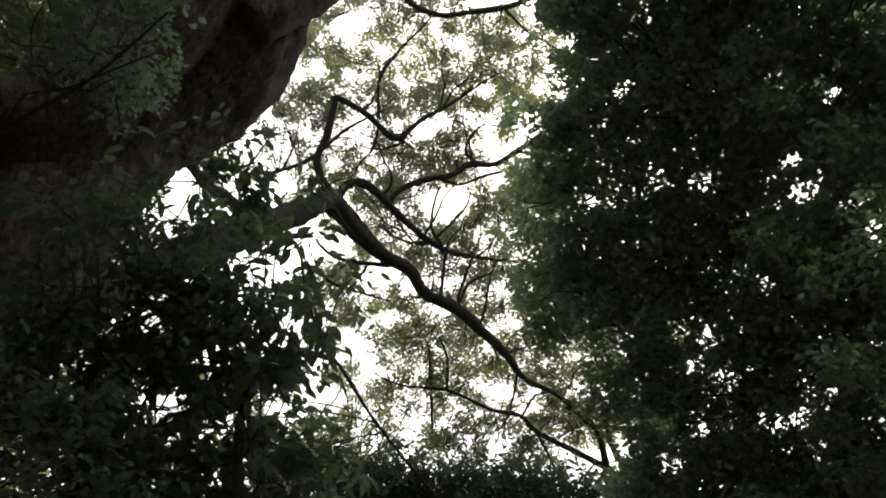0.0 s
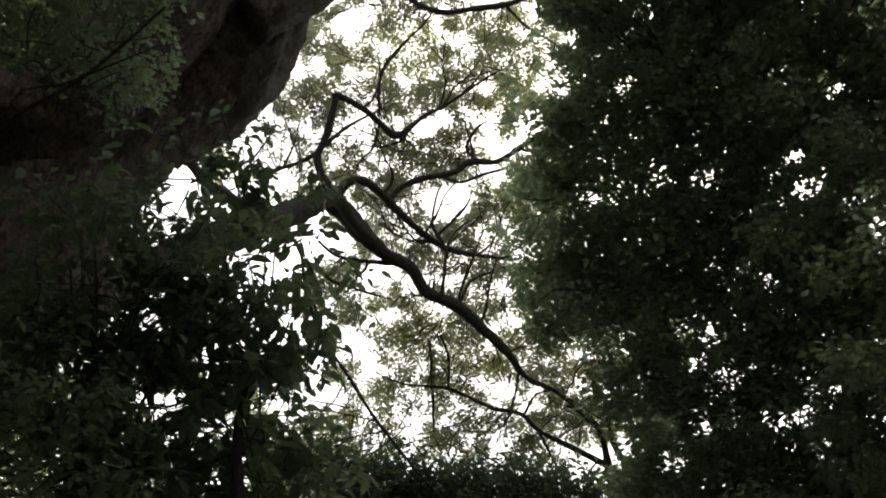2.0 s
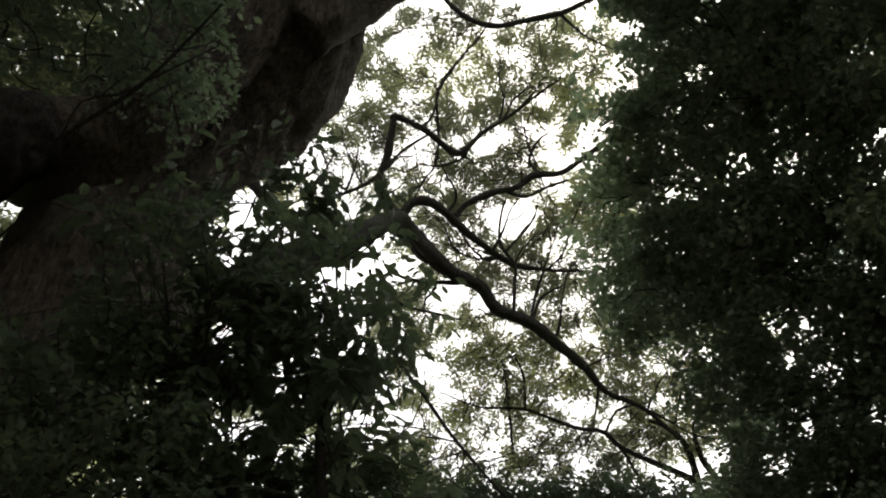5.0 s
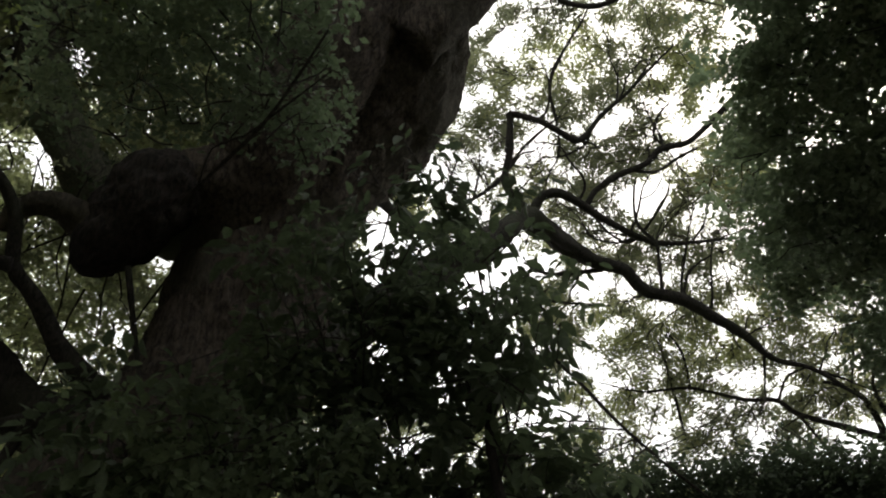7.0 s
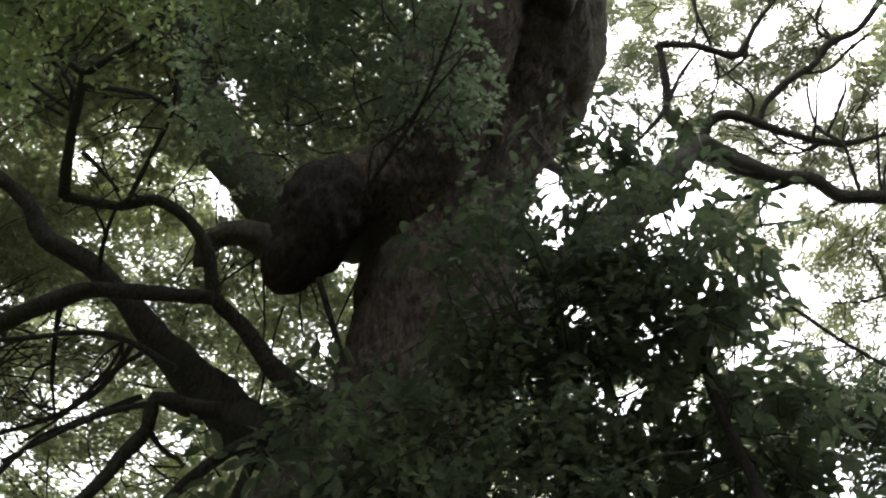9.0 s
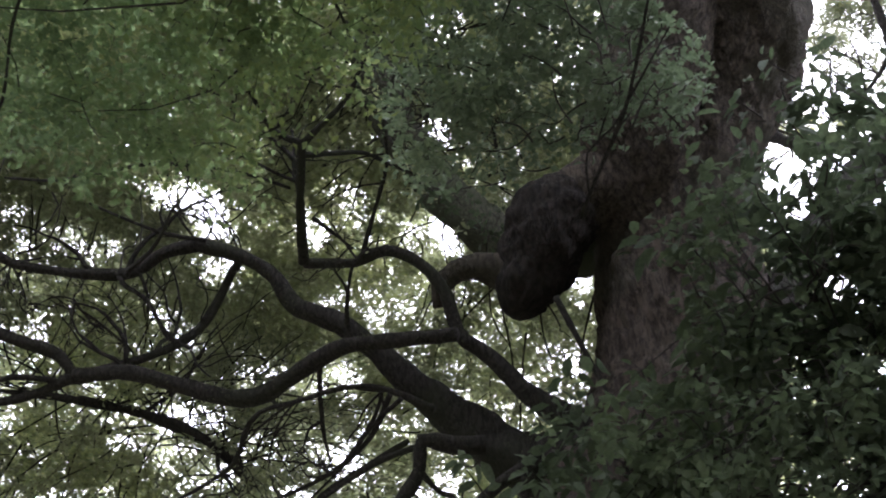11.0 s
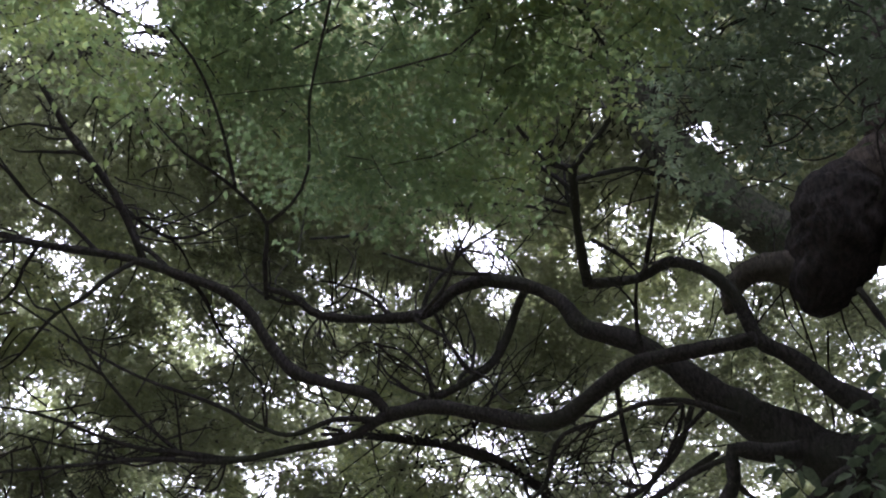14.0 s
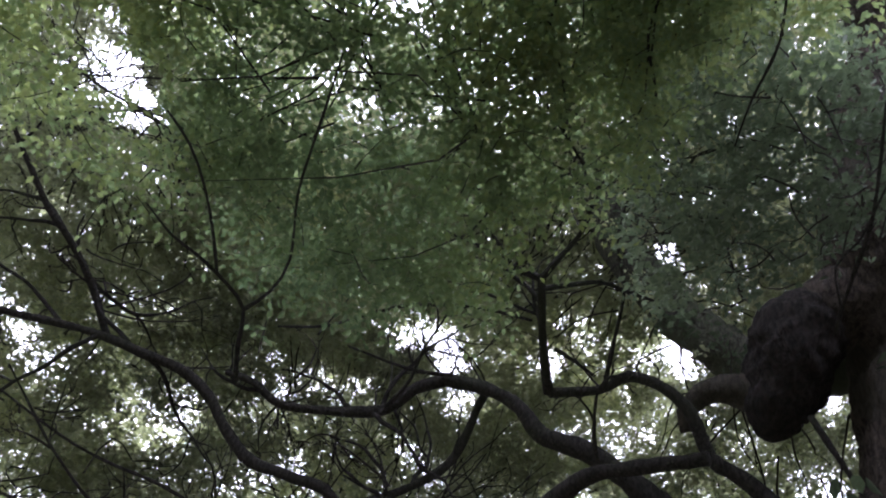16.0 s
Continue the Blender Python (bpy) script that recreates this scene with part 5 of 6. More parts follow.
BROAD_GAPS_B = [(20.4, 43.6, 1.3, 0.28), (22.0, 41.2, 1.2, 0.28), (16.0, 40.2, 1.2, 0.28), (13.7, 39.8, 1.0, 0.28), (26.6, 38.7, 1.1, 0.28), (19.8, 32.1, 1.2, 0.28), (20.9, 32.8, 0.9, 0.28), (19.7, 47.1, 0.8, 0.28), (18.6, 45.8, 0.8, 0.28), (17.6, 32.4, 0.8, 0.28), (11.8, 31.5, 1.3, 0.45), (8.9, 33.0, 1.2, 0.45), (14.8, 37.0, 0.8, 0.28), (11.2, 37.4, 0.8, 0.28)]
BROAD_GAPS_C = [(20.6, 40.3, 1.3, 0.30), (25.4, 37.1, 1.2, 0.35), (16.6, 34.1, 1.1, 0.35), (18.8, 31.7, 1.2, 0.35), (13.1, 32.0, 1.4, 0.30), (12.5, 39.5, 1.4, 0.30), (20.3, 42.3, 0.9, 0.30), (12.5, 35.7, 1.0, 0.40), (20.4, 36.4, 0.8, 0.40)]
BROAD_GAPS = BROAD_GAPS_A + BROAD_GAPS_B + BROAD_GAPS_C + [(33.2, 42.8, 1.6, 0.0)]
rng = np.random.default_rng(13)
limb(broadleaf, [(-0.90, 4.10, -0.10, 0.070), (-0.85, 4.15, 1.20, 0.060), (-0.95, 4.20, 2.40, 0.050), (-0.90, 4.15, 3.30, 0.040), (-1.00, 4.10, 4.20, 0.030), (-0.90, 4.05, 5.00, 0.012)], name="trunk", sides=10)
limb(broadleaf, [(-1.80, 4.31, 3.81, 0.018), (-1.77, 4.10, 4.12, 0.016), (-1.77, 3.89, 4.36, 0.013), (-1.51, 3.77, 4.59, 0.011)], name="branch", sides=7)
limb(broadleaf, [(-1.47, 4.44, 3.80, 0.013), (-1.52, 4.17, 4.11, 0.012), (-1.43, 3.99, 4.35, 0.009)], name="branch", sides=7)
c = in_balls(rng, BROAD_BALLS + BROAD_BALLS_B + BROAD_BALLS_C, 165, 310)
crown(broadleaf, rng, c, rng.uniform(0.18, 0.34, len(c)), LEAF_NEAR, 0.112, 5, 6, BROAD_GAPS, np.vstack([a[:, :3] for a in AXES[-3:]]), broad=True, bare=0.35, spurs=0.4, droop=0.7, broadness=0.42, singles=280, beside=(-1.2, 3.2, 4.2), label="large dark drooping leaves")
hanging = np.array(EYE) + np.array([ways(az, el) * 5.0 for az, el in [(22.7, 43.0), (20.7, 44.0), (21.0, 41.1), (19.0, 42.3), (22.2, 40.1)]])
crown(broadleaf, rng, hanging, rng.uniform(0.12, 0.2, len(hanging)), LEAF_NEAR, 0.1, 3, 4, limbs=np.vstack([a[:, :3] for a in AXES[-3:]]), broad=True, bare=0.6, spurs=0.5, droop=0.7, broadness=0.42, label="single leaves hanging beside the trunk")
c = spaced(rng, np.vstack([in_canopy(rng, (14, 29), (30, 42), (4.6, 5.2), 75, -0.3, 1.2), in_canopy(rng, (20, 38), (22, 32), (4.2, 4.7), 90, -0.3, 1.2)]), 0.17)
tuft_crown(broadleaf, rng, c, rng.uniform(0.14, 0.26, len(c)), LEAF_NEAR, 0.055, 80, BROAD_GAPS, np.vstack([a[:, :3] for a in AXES[-3:]]), "smaller dark leaves along the trunk", reach=0.5, ribs=2, rib=0.004)

# the canopy behind the left-hand limbs
GREEN_GAPS_B = [(102.3, 51.8, 2.3, 0.30), (99.4, 52.4, 2.0, 0.30)]
WOOD_GAPS_A = [(46.3, 43.8, 1.7, 0.35), (43.6, 43.0, 1.2, 0.35), (48.3, 44.6, 1.2, 0.35), (52.7, 38.9, 1.0, 0.35), (50.8, 37.8, 0.8, 0.35), (61.8, 44.3, 1.2, 0.35), (56.2, 43.8, 1.1, 0.35), (45.4, 48.9, 1.1, 0.35), (47.1, 43.8, 1.2, 0.35), (67.8, 44.7, 1.3, 0.35), (47.1, 49.6, 1.0, 0.15), (45.2, 48.0, 0.9, 0.15), (45.9, 51.5, 0.7, 0.15), (47.9, 44.5, 1.2, 0.15), (45.4, 43.6, 1.1, 0.15), (43.7, 43.4, 0.7, 0.15), (41.1, 48.5, 0.7, 0.15), (38.0, 49.1, 0.7, 0.15), (44.8, 37.9, 0.7, 0.15), (43.0, 36.0, 0.8, 0.15), (41.9, 35.0, 0.6, 0.15), (36.9, 40.4, 0.9, 0.15)]
WOOD_GAPS_B = [(37.4, 39.3, 0.7, 0.15), (39.0, 35.9, 0.6, 0.15), (20.1, 43.5, 1.4, 0.2), (21.5, 41.1, 1.1, 0.2), (15.7, 40.3, 1.0, 0.2), (26.4, 38.0, 1.0, 0.2), (13.8, 39.3, 0.9, 0.2), (17.4, 46.5, 1.3, 0.2), (19.3, 47.1, 0.7, 0.2), (15.2, 47.1, 1.5, 0.2), (13.7, 44.7, 1.0, 0.2), (11.7, 44.9, 0.7, 0.2), (14.8, 34.3, 0.7, 0.2), (19.5, 32.2, 0.7, 0.2), (12.2, 32.2, 1.1, 0.2), (11.8, 37.3, 1.0, 0.2), (10.5, 34.8, 1.3, 0.2), (9.1, 32.9, 1.3, 0.2), (20.8, 32.9, 0.5, 0.2), (17.1, 34.3, 0.4, 0.2), (10.9, 39.3, 1.0, 0.2), (22.9, 33.6, 1.1, 0.2)]
WOOD_GAPS_C = [(14.7, 34.0, 1.2, 0.2), (19.5, 34.6, 0.9, 0.2), (26.3, 34.8, 0.7, 0.2), (16.9, 32.1, 0.9, 0.2), (20.8, 30.2, 0.9, 0.2), (27.1, 31.4, 0.6, 0.2), (14.1, 31.0, 1.1, 0.2), (10.6, 32.8, 1.5, 0.2), (9.4, 35.5, 1.3, 0.2), (25.7, 36.2, 0.5, 0.2), (65.6, 43.9, 1.3, 0.2), (64.4, 43.1, 0.9, 0.2), (56.7, 43.2, 1.0, 0.2), (46.9, 44.4, 1.3, 0.2), (46.3, 48.9, 0.9, 0.2), (44.5, 47.4, 0.5, 0.2), (36.9, 49.1, 0.5, 0.2), (36.5, 40.3, 0.8, 0.2), (54.6, 32.6, 0.9, 0.2), (59.1, 28.0, 1.1, 0.2), (54.4, 30.2, 0.8, 0.2), (51.6, 27.8, 0.8, 0.2)]
WOOD_GAPS_D = [(49.0, 41.0, 0.5, 0.2), (47.3, 30.8, 1.0, 0.2), (55.8, 51.8, 0.5, 0.2), (61.7, 49.8, 0.5, 0.2), (40.3, 47.5, 0.5, 0.2), (37.8, 34.8, 0.4, 0.2), (44.4, 51.2, 0.5, 0.2), (97.6, 50.6, 1.9, 0.3), (96.0, 51.9, 1.0, 0.3), (94.6, 37.3, 1.5, 0.3), (92.5, 37.7, 1.0, 0.3), (68.4, 44.6, 1.5, 0.3), (65.4, 44.3, 1.2, 0.3), (62.7, 45.1, 1.1, 0.3), (59.9, 43.8, 1.1, 0.3), (47.4, 44.8, 1.2, 0.3), (45.6, 44.9, 0.7, 0.3), (46.9, 50.0, 0.9, 0.3), (80.2, 41.2, 0.8, 0.3), (77.8, 33.8, 1.0, 0.3), (74.8, 33.2, 0.9, 0.3), (68.2, 32.4, 1.3, 0.3)]
WOOD_GAPS_E = [(65.1, 32.4, 1.2, 0.3), (36.4, 41.7, 0.8, 0.3), (89.8, 30.0, 1.0, 0.3), (85.2, 31.3, 0.9, 0.3), (54.8, 31.1, 0.9, 0.3), (84.8, 28.0, 1.0, 0.3), (79.3, 29.5, 0.9, 0.3), (39.1, 50.8, 0.7, 0.3), (42.3, 37.8, 0.5, 0.3), (38.2, 35.9, 0.7, 0.3), (67.3, 38.3, 0.5, 0.3), (72.1, 41.5, 0.5, 0.3), (59.5, 40.3, 0.5, 0.3), (88.1, 35.1, 0.7, 0.3), (51.3, 42.2, 0.5, 0.3), (51.9, 56.3, 0.4, 0.3), (41.2, 29.3, 1.0, 0.3), (72.2, 31.8, 0.5, 0.3), (48.5, 30.6, 0.7, 0.3), (82.3, 29.2, 1.5, 0.4), (80.3, 30.0, 1.2, 0.4), (76.9, 33.3, 1.1, 0.4)]
WOOD_GAPS_F = [(74.2, 32.9, 1.1, 0.4), (72.4, 34.4, 0.9, 0.4), (79.5, 34.7, 0.7, 0.4), (75.8, 34.5, 0.6, 0.4), (71.3, 44.7, 1.0, 0.4), (66.0, 45.0, 1.0, 0.4), (62.4, 45.9, 0.9, 0.4), (57.8, 44.4, 1.0, 0.4), (65.7, 32.3, 0.9, 0.4), (62.1, 32.9, 1.0, 0.4), (59.0, 32.0, 0.8, 0.4), (68.4, 30.8, 0.9, 0.4), (73.1, 30.0, 0.7, 0.4), (82.5, 32.2, 0.7, 0.4), (64.0, 36.8, 0.5, 0.4), (53.7, 35.1, 0.5, 0.4), (49.4, 32.5, 0.6, 0.4), (66.2, 44.4, 1.7, 0.5), (63.6, 42.8, 1.3, 0.5), (59.3, 27.6, 2.0, 0.5), (56.8, 28.8, 1.7, 0.5), (61.4, 30.5, 1.3, 0.5)]
WOOD_GAPS_G = [(58.1, 31.6, 1.0, 0.5), (54.7, 31.4, 1.0, 0.5), (50.9, 29.4, 1.0, 0.5), (47.9, 30.5, 0.9, 0.5), (77.1, 34.9, 1.0, 0.4), (73.8, 34.1, 1.3, 0.4), (70.6, 33.6, 1.0, 0.4), (79.3, 32.0, 0.9, 0.4), (88.9, 30.1, 0.8, 0.4), (84.4, 30.6, 0.8, 0.4), (63.7, 33.2, 0.8, 0.4), (96.0, 51.9, 1.5, 0.04), (99.7, 53.3, 1.2, 0.04), (93.4, 51.3, 0.9, 0.04), (23.5, 30.5, 4.4, 0.5), (14.4, 30.3, 3.7, 0.5), (18.2, 35.0, 2.3, 0.5), (27.7, 33.4, 2.7, 0.5), (10.5, 33.6, 2.0, 0.5), (36.4, 41.6, 0.7, 0.03), (46.7, 49.8, 0.8, 0.03), (20.3, 43.5, 1.3, 0.03)]
WOOD_GAPS = WOOD_GAPS_A + WOOD_GAPS_B + WOOD_GAPS_C + WOOD_GAPS_D + WOOD_GAPS_E + WOOD_GAPS_F + WOOD_GAPS_G
WOOD_GAPS = [(az, el, 0.9 * w, min(0.6, left + 0.2)) for az, el, w, left in WOOD_GAPS] + BROAD_GAPS_B
WOOD_GAPS += [(102.3, 51.8, 2.3, 0.30), (99.4, 52.4, 2.0, 0.30), (98.8, 37.3, 1.4, 0.35), (95.6, 38.1, 1.3, 0.35), (37.2, 41.4, 1.0, 0.10), (36.5, 43.7, 0.9, 0.10)]
WOOD_GAPS += [(66.4, 44.6, 1.9, 0.40), (69.2, 44.6, 1.3, 0.40), (56.9, 43.6, 1.0, 0.35), (67.7, 38.1, 1.0, 0.40), (65.5, 32.8, 1.4, 0.40), (54.6, 36.4, 0.9, 0.40), (58.9, 28.1, 1.2, 0.40), (47.0, 44.3, 1.1, 0.40), (51.4, 41.5, 0.8, 0.40), (53.4, 31.3, 1.3, 0.40), (49.7, 29.4, 1.2, 0.40)]
WOOD_GAPS += [(20.4, 41.3, 1.3, 0.30), (25.6, 37.9, 1.2, 0.35), (16.2, 34.7, 1.1, 0.35), (18.6, 32.3, 1.2, 0.35), (12.5, 32.5, 1.4, 0.30), (11.9, 40.4, 1.4, 0.30), (20.1, 43.3, 0.9, 0.30), (11.9, 36.4, 1.0, 0.40), (20.2, 37.2, 0.8, 0.40)]
WOOD_GAPS += [(97.0, 50.6, 2.0, 0.10)]
rng = np.random.default_rng(14)
c = np.vstack([in_canopy(rng, (10, 26), (20, 34), (8.2, 11.5), 150, -0.4, 0.6), in_canopy(rng, (70, 116), (20, 36), (8.2, 11.5), 240, -0.4, 0.6), in_canopy(rng, (64, 94), (42, 53), (8.2, 11.5), 130, -0.4, 0.6), in_canopy(rng, (60, 78), (44, 54), (8.2, 11.5), 90, -0.4, 0.6), in_canopy(rng, (26, 116), (20, 37), (8.2, 11.5), 1000, -0.45, 0.6), in_canopy(rng, (26, 116), (37, 51), (8.2, 11.5), 1000, -0.45, 0.6), in_canopy(rng, (52, 116), (50, 59), (8.2, 11.5), 200, -0.45, 0.6), in_canopy(rng, (52, 116), (59, 74), (8.2, 11.5), 80, -0.45, 0.6), in_canopy(rng, (22, 54), (47, 74), (8.2, 11.5), 300, -0.45, 0.6), in_canopy(rng, (50, 66), (46, 55), (8.2, 11.5), 70, -1.0), in_canopy(rng, (64, 86), (46, 56), (8.2, 11.5), 60, -1.0), in_canopy(rng, (82, 110), (20, 34), (8.2, 11.5), 130, -1.0)])
c = spaced(rng, c, 0.34)
tuft_crown(old_tree, rng, c, rng.uniform(0.28, 0.5, len(c)), LEAF_MID, 0.058, 225, WOOD_GAPS, OLD_LIMBS[::2], "tufts of mid-green canopy leaves", flat=0.55, reach=1.2, ribs=1, rib=0.006, slim=True)
c = in_canopy(rng, (22, 117), (26, 50), (12.5, 15.5), 400, -0.35, 0.5)
tuft_crown(old_tree, rng, spaced(rng, c, 0.6), rng.uniform(0.45, 0.75, len(c)), LEAF_MID, 0.085, 80, WOOD_GAPS, None, "upper canopy leaves", slim=True)
STEM_BALLS = [
    (-3.18, 2.61, 6.58, 0.22, 1.0), (-3.22, 2.92, 6.41, 0.22, 1.0), (-3.24, 3.17, 6.26, 0.22, 1.0), (-3.07, 2.75, 6.59, 0.22, 1.0),
    (-3.26, 3.37, 6.12, 0.18, 1.0), (-3.15, 2.27, 6.73, 0.22, 1.0), (-2.81, 2.79, 6.71, 0.22, 1.0), (-2.84, 3.23, 6.46, 0.22, 1.0),
    (-2.53, 3.23, 6.61, 0.22, 1.0), (-2.53, 2.89, 6.79, 0.22, 1.0),
]
c = in_balls(rng, STEM_BALLS, 22)
tuft_crown(old_tree, rng, c, rng.uniform(0.14, 0.24, len(c)), LEAF_NEAR, 0.05, 90, [], OLD_LIMBS[::2], "leafy shoots beside the trunk", reach=0.5, ribs=2, rib=0.005)
bough = AXES[1][22:-8:3, :3]
c = bough + unit(np.array(EYE) - bough) * 0.28 + rng.normal(size=bough.shape) * 0.13
tuft_crown(old_tree, rng, c, rng.uniform(0.1, 0.2, len(c)), LEAF_MID, 0.045, 70, [], OLD_LIMBS[::2], "leafy shoots along the mossy bough", reach=0.4, ribs=2, rib=0.004)
TRUNK_GAPS = [(46.3, 48.6, 1.3, 0.12), (44.6, 46.7, 1.2, 0.12), (46.9, 50.4, 0.9, 0.12), (40.5, 49.5, 0.8, 0.12), (41.3, 52.9, 0.8, 0.12), (45.4, 48.3, 1.0, 0.3), (40.9, 47.4, 1.2, 0.3), (36.8, 48.3, 0.8, 0.3), (31.3, 51.2, 0.7, 0.3), (24.2, 52.7, 0.6, 0.3)]
c = spaced(rng, np.vstack([in_canopy(rng, (26, 48), (46.5, 57), (5.2, 5.9), 390, -0.5, 1.1), in_canopy(rng, (30, 48), (57, 70), (5.2, 6.0), 120, -0.3, 1.1)]), 0.18)
tuft_crown(old_tree, rng, c, rng.uniform(0.17, 0.3, len(c)), LEAF_DARK, 0.05, 115, TRUNK_GAPS, OLD_LIMBS[::2], "dull green leaves hanging before the trunk", reach=0.4, ribs=2, rib=0.004)
maple = thing("green_tree", "small tree with fresh green feathery leaves", "tree")
GREEN_GAPS_A = [(46.3, 43.8, 1.7, 0.35), (43.6, 43.0, 1.2, 0.35), (48.3, 44.6, 1.2, 0.35), (47.1, 49.6, 1.0, 0.15), (45.2, 48.0, 0.9, 0.15), (45.9, 51.5, 0.7, 0.15), (47.9, 44.5, 1.2, 0.15), (45.4, 43.6, 1.1, 0.15), (65.6, 43.9, 2.0, 0.1), (63.9, 42.7, 1.7, 0.1), (36.1, 49.3, 4.4, 0.1), (29.9, 51.6, 3.7, 0.1), (36.6, 43.4, 3.4, 0.1), (96.0, 51.9, 1.9, 0.05), (99.7, 53.3, 1.5, 0.05), (93.4, 51.3, 1.0, 0.05), (97.6, 50.6, 2.0, 0.05), (95.8, 52.3, 1.3, 0.05), (46.9, 50.0, 2.0, 0.05), (51.9, 56.3, 0.5, 0.05), (47.6, 55.9, 0.4, 0.05), (39.1, 50.8, 0.8, 0.05)]
GREEN_GAPS = GREEN_GAPS_A + GREEN_GAPS_B + [(93.6, 49.9, 2.0, 0.15)]
rng = np.random.default_rng(15)
limb(maple, [(-1.60, -3.00, -0.10, 0.110), (-1.65, -2.90, 1.50, 0.090), (-1.80, -2.50, 3.00, 0.080), (-1.90, -1.80, 4.60, 0.060), (-2.00, -0.80, 5.80, 0.045), (-2.10, 0.20, 6.40, 0.030), (-2.20, 1.20, 6.70, 0.015)], name="trunk", sides=12)
limb(maple, [(-1.61, 1.16, 5.77, 0.010), (-1.83, 1.23, 5.69, 0.010), (-2.07, 1.30, 5.60, 0.010), (-2.16, 1.48, 5.53, 0.011), (-2.25, 1.69, 5.44, 0.008), (-2.32, 1.79, 5.37, 0.005)], LIMB, "branch", 7)
limb(maple, [(-2.17, 0.92, 5.58, 0.009), (-2.30, 1.09, 5.52, 0.009), (-2.48, 1.30, 5.41, 0.008), (-2.56, 1.45, 5.35, 0.005)], LIMB, "branch", 7)
limb(maple, [(-2.00, 0.52, 5.70, 0.010), (-2.31, 0.52, 5.61, 0.009), (-2.43, 0.65, 5.56, 0.008), (-2.53, 0.83, 5.51, 0.005)], LIMB, "branch", 7)
limb(maple, [(-1.31, 1.54, 5.76, 0.011), (-1.64, 1.63, 5.67, 0.010), (-1.85, 1.82, 5.56, 0.009), (-2.07, 1.84, 5.48, 0.007)], LIMB, "branch", 7)
limb(maple, [(-1.07, 1.94, 5.67, 0.011), (-1.35, 2.10, 5.58, 0.010), (-1.60, 2.15, 5.51, 0.008), (-1.80, 2.21, 5.44, 0.005)], LIMB, "branch", 7)
c = np.vstack([in_canopy(rng, (72, 116), (47, 70), (4.4, 5.1), 300, -0.35, 0.9), in_canopy(rng, (46, 72), (51, 72), (4.4, 5.1), 145, -0.35, 0.9), in_canopy(rng, (24, 50), (59, 74), (4.4, 5.1), 150, -0.35, 0.9), in_canopy(rng, (60, 82), (44.5, 53), (4.5, 5.2), 50, -0.35, 0.9)])
crown(maple, rng, c, rng.uniform(0.2, 0.36, len(c)), LEAF_GREEN, 0.046, 9, 9, GREEN_GAPS, np.vstack([a[:, :3] for a in AXES[-5:]]), singles=280, beside=(-3.1, 0.7, 5.6), bare=0.1, spurs=0.06, label="fresh green leaves in flat sprays")


def woodland_tree(name, label, seed, height, group):
    """A whole tree for the added, unseen ring that blocks low light: trunk, boughs, a crown of leafy clumps."""
    rng = np.random.default_rng(seed)
    tree = thing(name, label, "tree", group)
    lean = rng.uniform(-0.4, 0.4, 2)
    at = [(lean[0] * s * s, lean[1] * s * s, height * s * 0.9 - 0.1, 0.26 * (1 - 0.85 * s)) for s in (0, 0.2, 0.4, 0.6, 0.8, 1.0)]
    me, axis = limb_mesh("trunk", at, BARK, 14, 0.12, 0.25)
    part("trunk", me, tree)
    tips, ends = [axis[:, :3]], []
    for k in range(7):
        z = height * rng.uniform(0.3, 0.75)
        a = 2.4 * k + rng.uniform(-0.4, 0.4)
        r = height * rng.uniform(0.2, 0.3)
        o = axis[np.argmin(abs(axis[:, 2] - z)), :3]
        e = o + np.array((math.cos(a) * r, math.sin(a) * r, r * rng.uniform(0.3, 0.8)))
        m = (o + e) / 2 + rng.normal(size=3) * 0.15
        me, ax = limb_mesh("bough", [(*o, 0.09), (*m, 0.06), (*e, 0.02)], LIMB, 7, 0.15, 0.2)
        part("bough", me, tree)
        tips.append(ax[:, :3]), ends.append(e)
    balls = [(*e, height * 0.14, 1.0) for e in ends] + [(at[-1][0], at[-1][1], height * 0.85, height * 0.18, 1.2)]
    balls += [(rng.uniform(-1, 1), rng.uniform(-1, 1), height * s, height * 0.16, 1.0) for s in (0.2, 0.35, 0.5, 0.65)]
    c = in_balls(rng, balls, 5)
    crown(tree, rng, c, rng.uniform(0.5, 0.9, len(c)), LEAF_DARK, 0.4, 5, 4, limbs=np.vstack(tips), bare=0.0, spurs=0.3)
    return tree


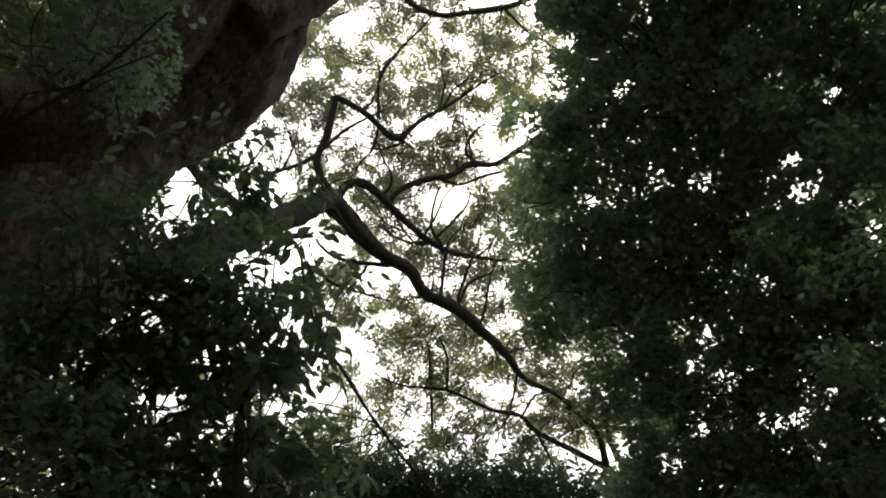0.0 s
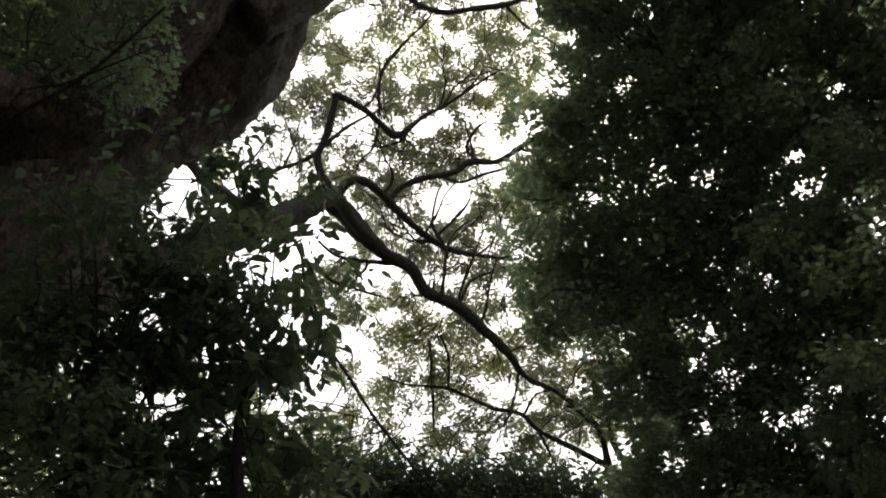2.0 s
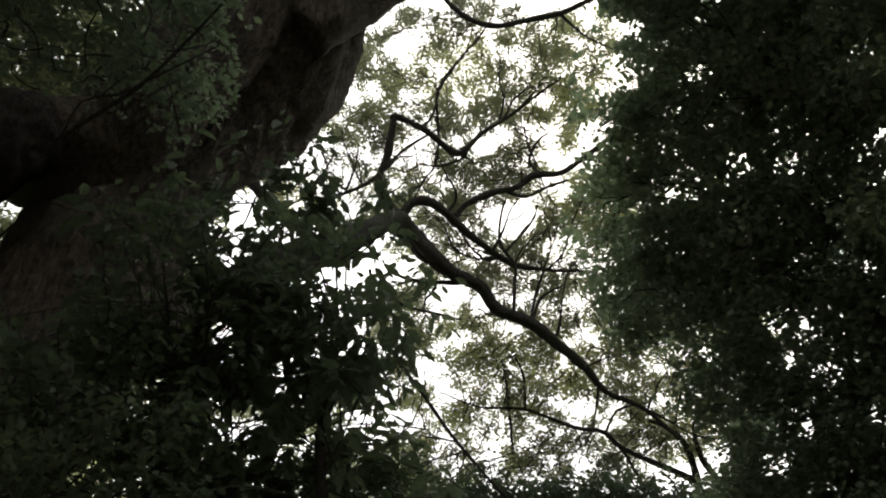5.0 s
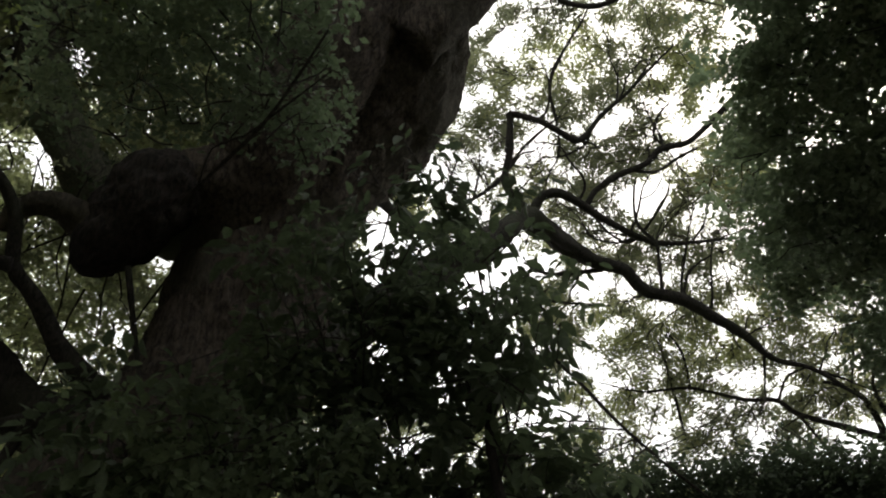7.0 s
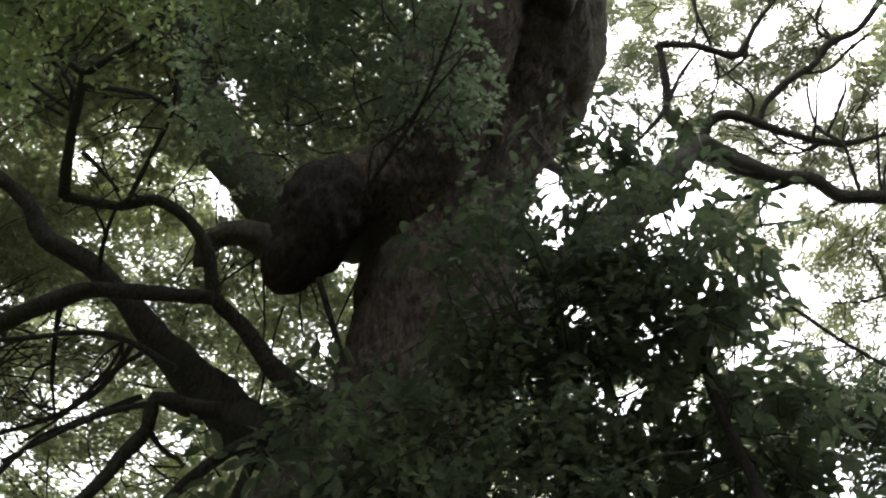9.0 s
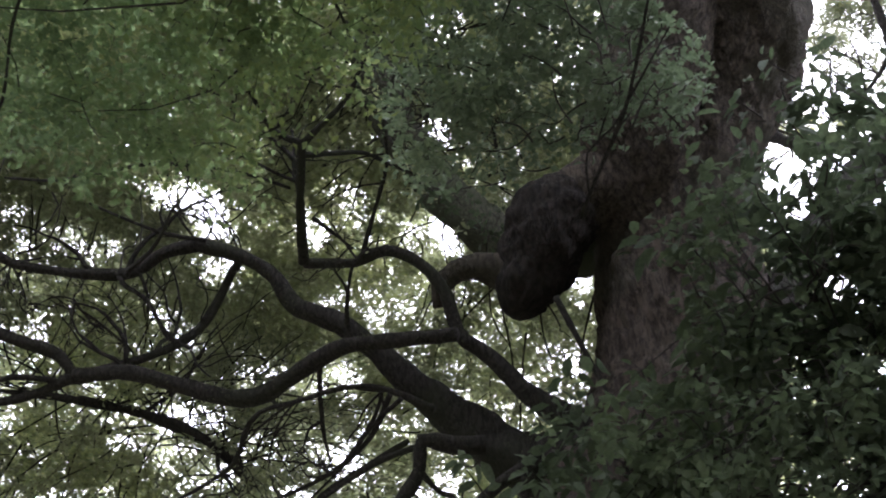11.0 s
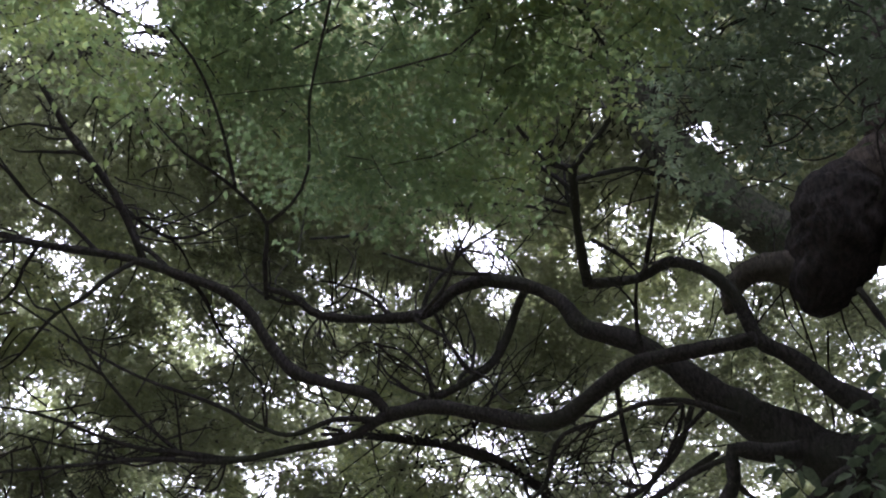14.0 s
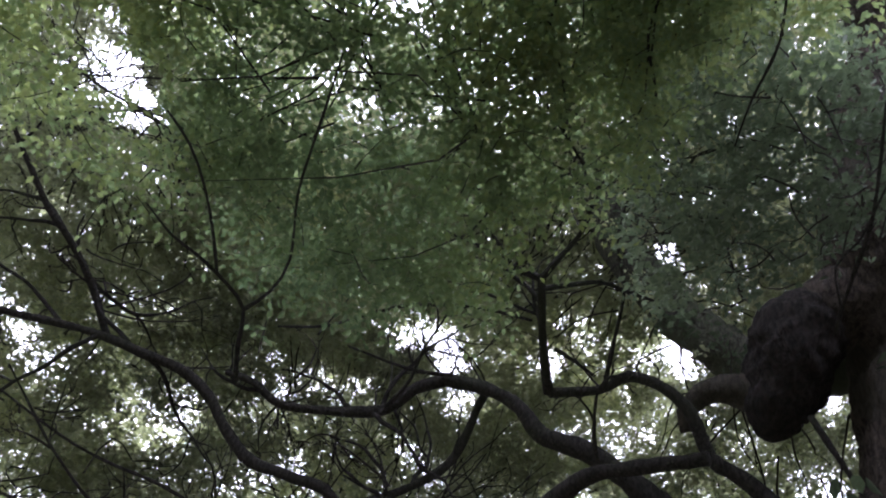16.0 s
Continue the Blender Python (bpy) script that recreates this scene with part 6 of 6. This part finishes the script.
def overstorey_tree():
    """A broad tree added out of view behind, whose boughs hold back light from overhead."""
    rng = np.random.default_rng(44)
    tree = thing("overstorey_tree", "unseen tree added behind the clearing to block light from above", "tree")
    me, axis = limb_mesh("trunk", [(1.5, -7, -0.1, 0.6), (1.4, -7.1, 2.5, 0.48), (1.2, -6.9, 5, 0.42), (1.3, -6.6, 7.5, 0.34), (1.0, -6.2, 10, 0.2)], BARK, 24, 0.12, 0.15)
    part("trunk", me, tree)
    tips = [axis[:, :3]]
    for az, el in ((130, 55), (165, 65), (200, 50), (235, 60), (270, 55), (300, 50), (185, 80)):
        e = np.array(EYE) + 10.0 * ways(az, el)
        o = axis[-6, :3]
        m = (o + e) / 2 + np.array((0, 0, 0.6))
        me, ax = limb_mesh("bough", [(*o, 0.16), (*m, 0.1), (*e, 0.03)], LIMB, 8, 0.15, 0.2)
        part("bough", me, tree)
        tips.append(ax[:, :3])
    # clump count sets how much fill light reaches trunk and leaves
    c = in_canopy(rng, (120, 335), (38, 80), (9, 13), 80, -0.45, 0.3)
    crown(tree, rng, c, rng.uniform(0.8, 1.3, len(c)), LEAF_DARK, 0.36, 7, 5, limbs=np.vstack(tips), bare=0.0, spurs=0.3)


# added light blocker, outside every view
overstorey_tree()
# ring of added trees, all out of view, that limits light from low down
tall = woodland_tree("woodland_tree", "tall tree added out of view to close off light from the side and behind", 41, 12.5, "woodland trees")
low = woodland_tree("woodland_tree", "low bushy tree added below the view to close off light near the horizon", 42, 6.0, "woodland trees")
rng = np.random.default_rng(43)
tall.matrix_basis = pose(10 * math.sin(radians(60)), 10 * math.cos(radians(60)), 0)
for k, az in enumerate(range(72, 216, 8)):
    r = 15.5 + 4.0 * (k % 2) + rng.uniform(-0.6, 0.6)
    a = radians(az)
    copy_thing(tall, pose(r * math.sin(a), r * math.cos(a), 0, 0, 0, rng.uniform(0, 360)))
low.matrix_basis = pose(15 * math.sin(radians(-4)), 15 * math.cos(radians(-4)), 0)
for k, az in enumerate(range(20, -124, -9)):
    r = 15.5 + 2.5 * (k % 2) + rng.uniform(-0.7, 0.7)
    a = radians(az)
    copy_thing(low, pose(r * math.sin(a), r * math.cos(a), 0, 0, 0, rng.uniform(0, 360)))
for az in (26, 33, 41, 50):
    copy_thing(low, pose(10.5 * math.sin(radians(az)), 10.5 * math.cos(radians(az)), 0, 0, 0, rng.uniform(0, 360)))
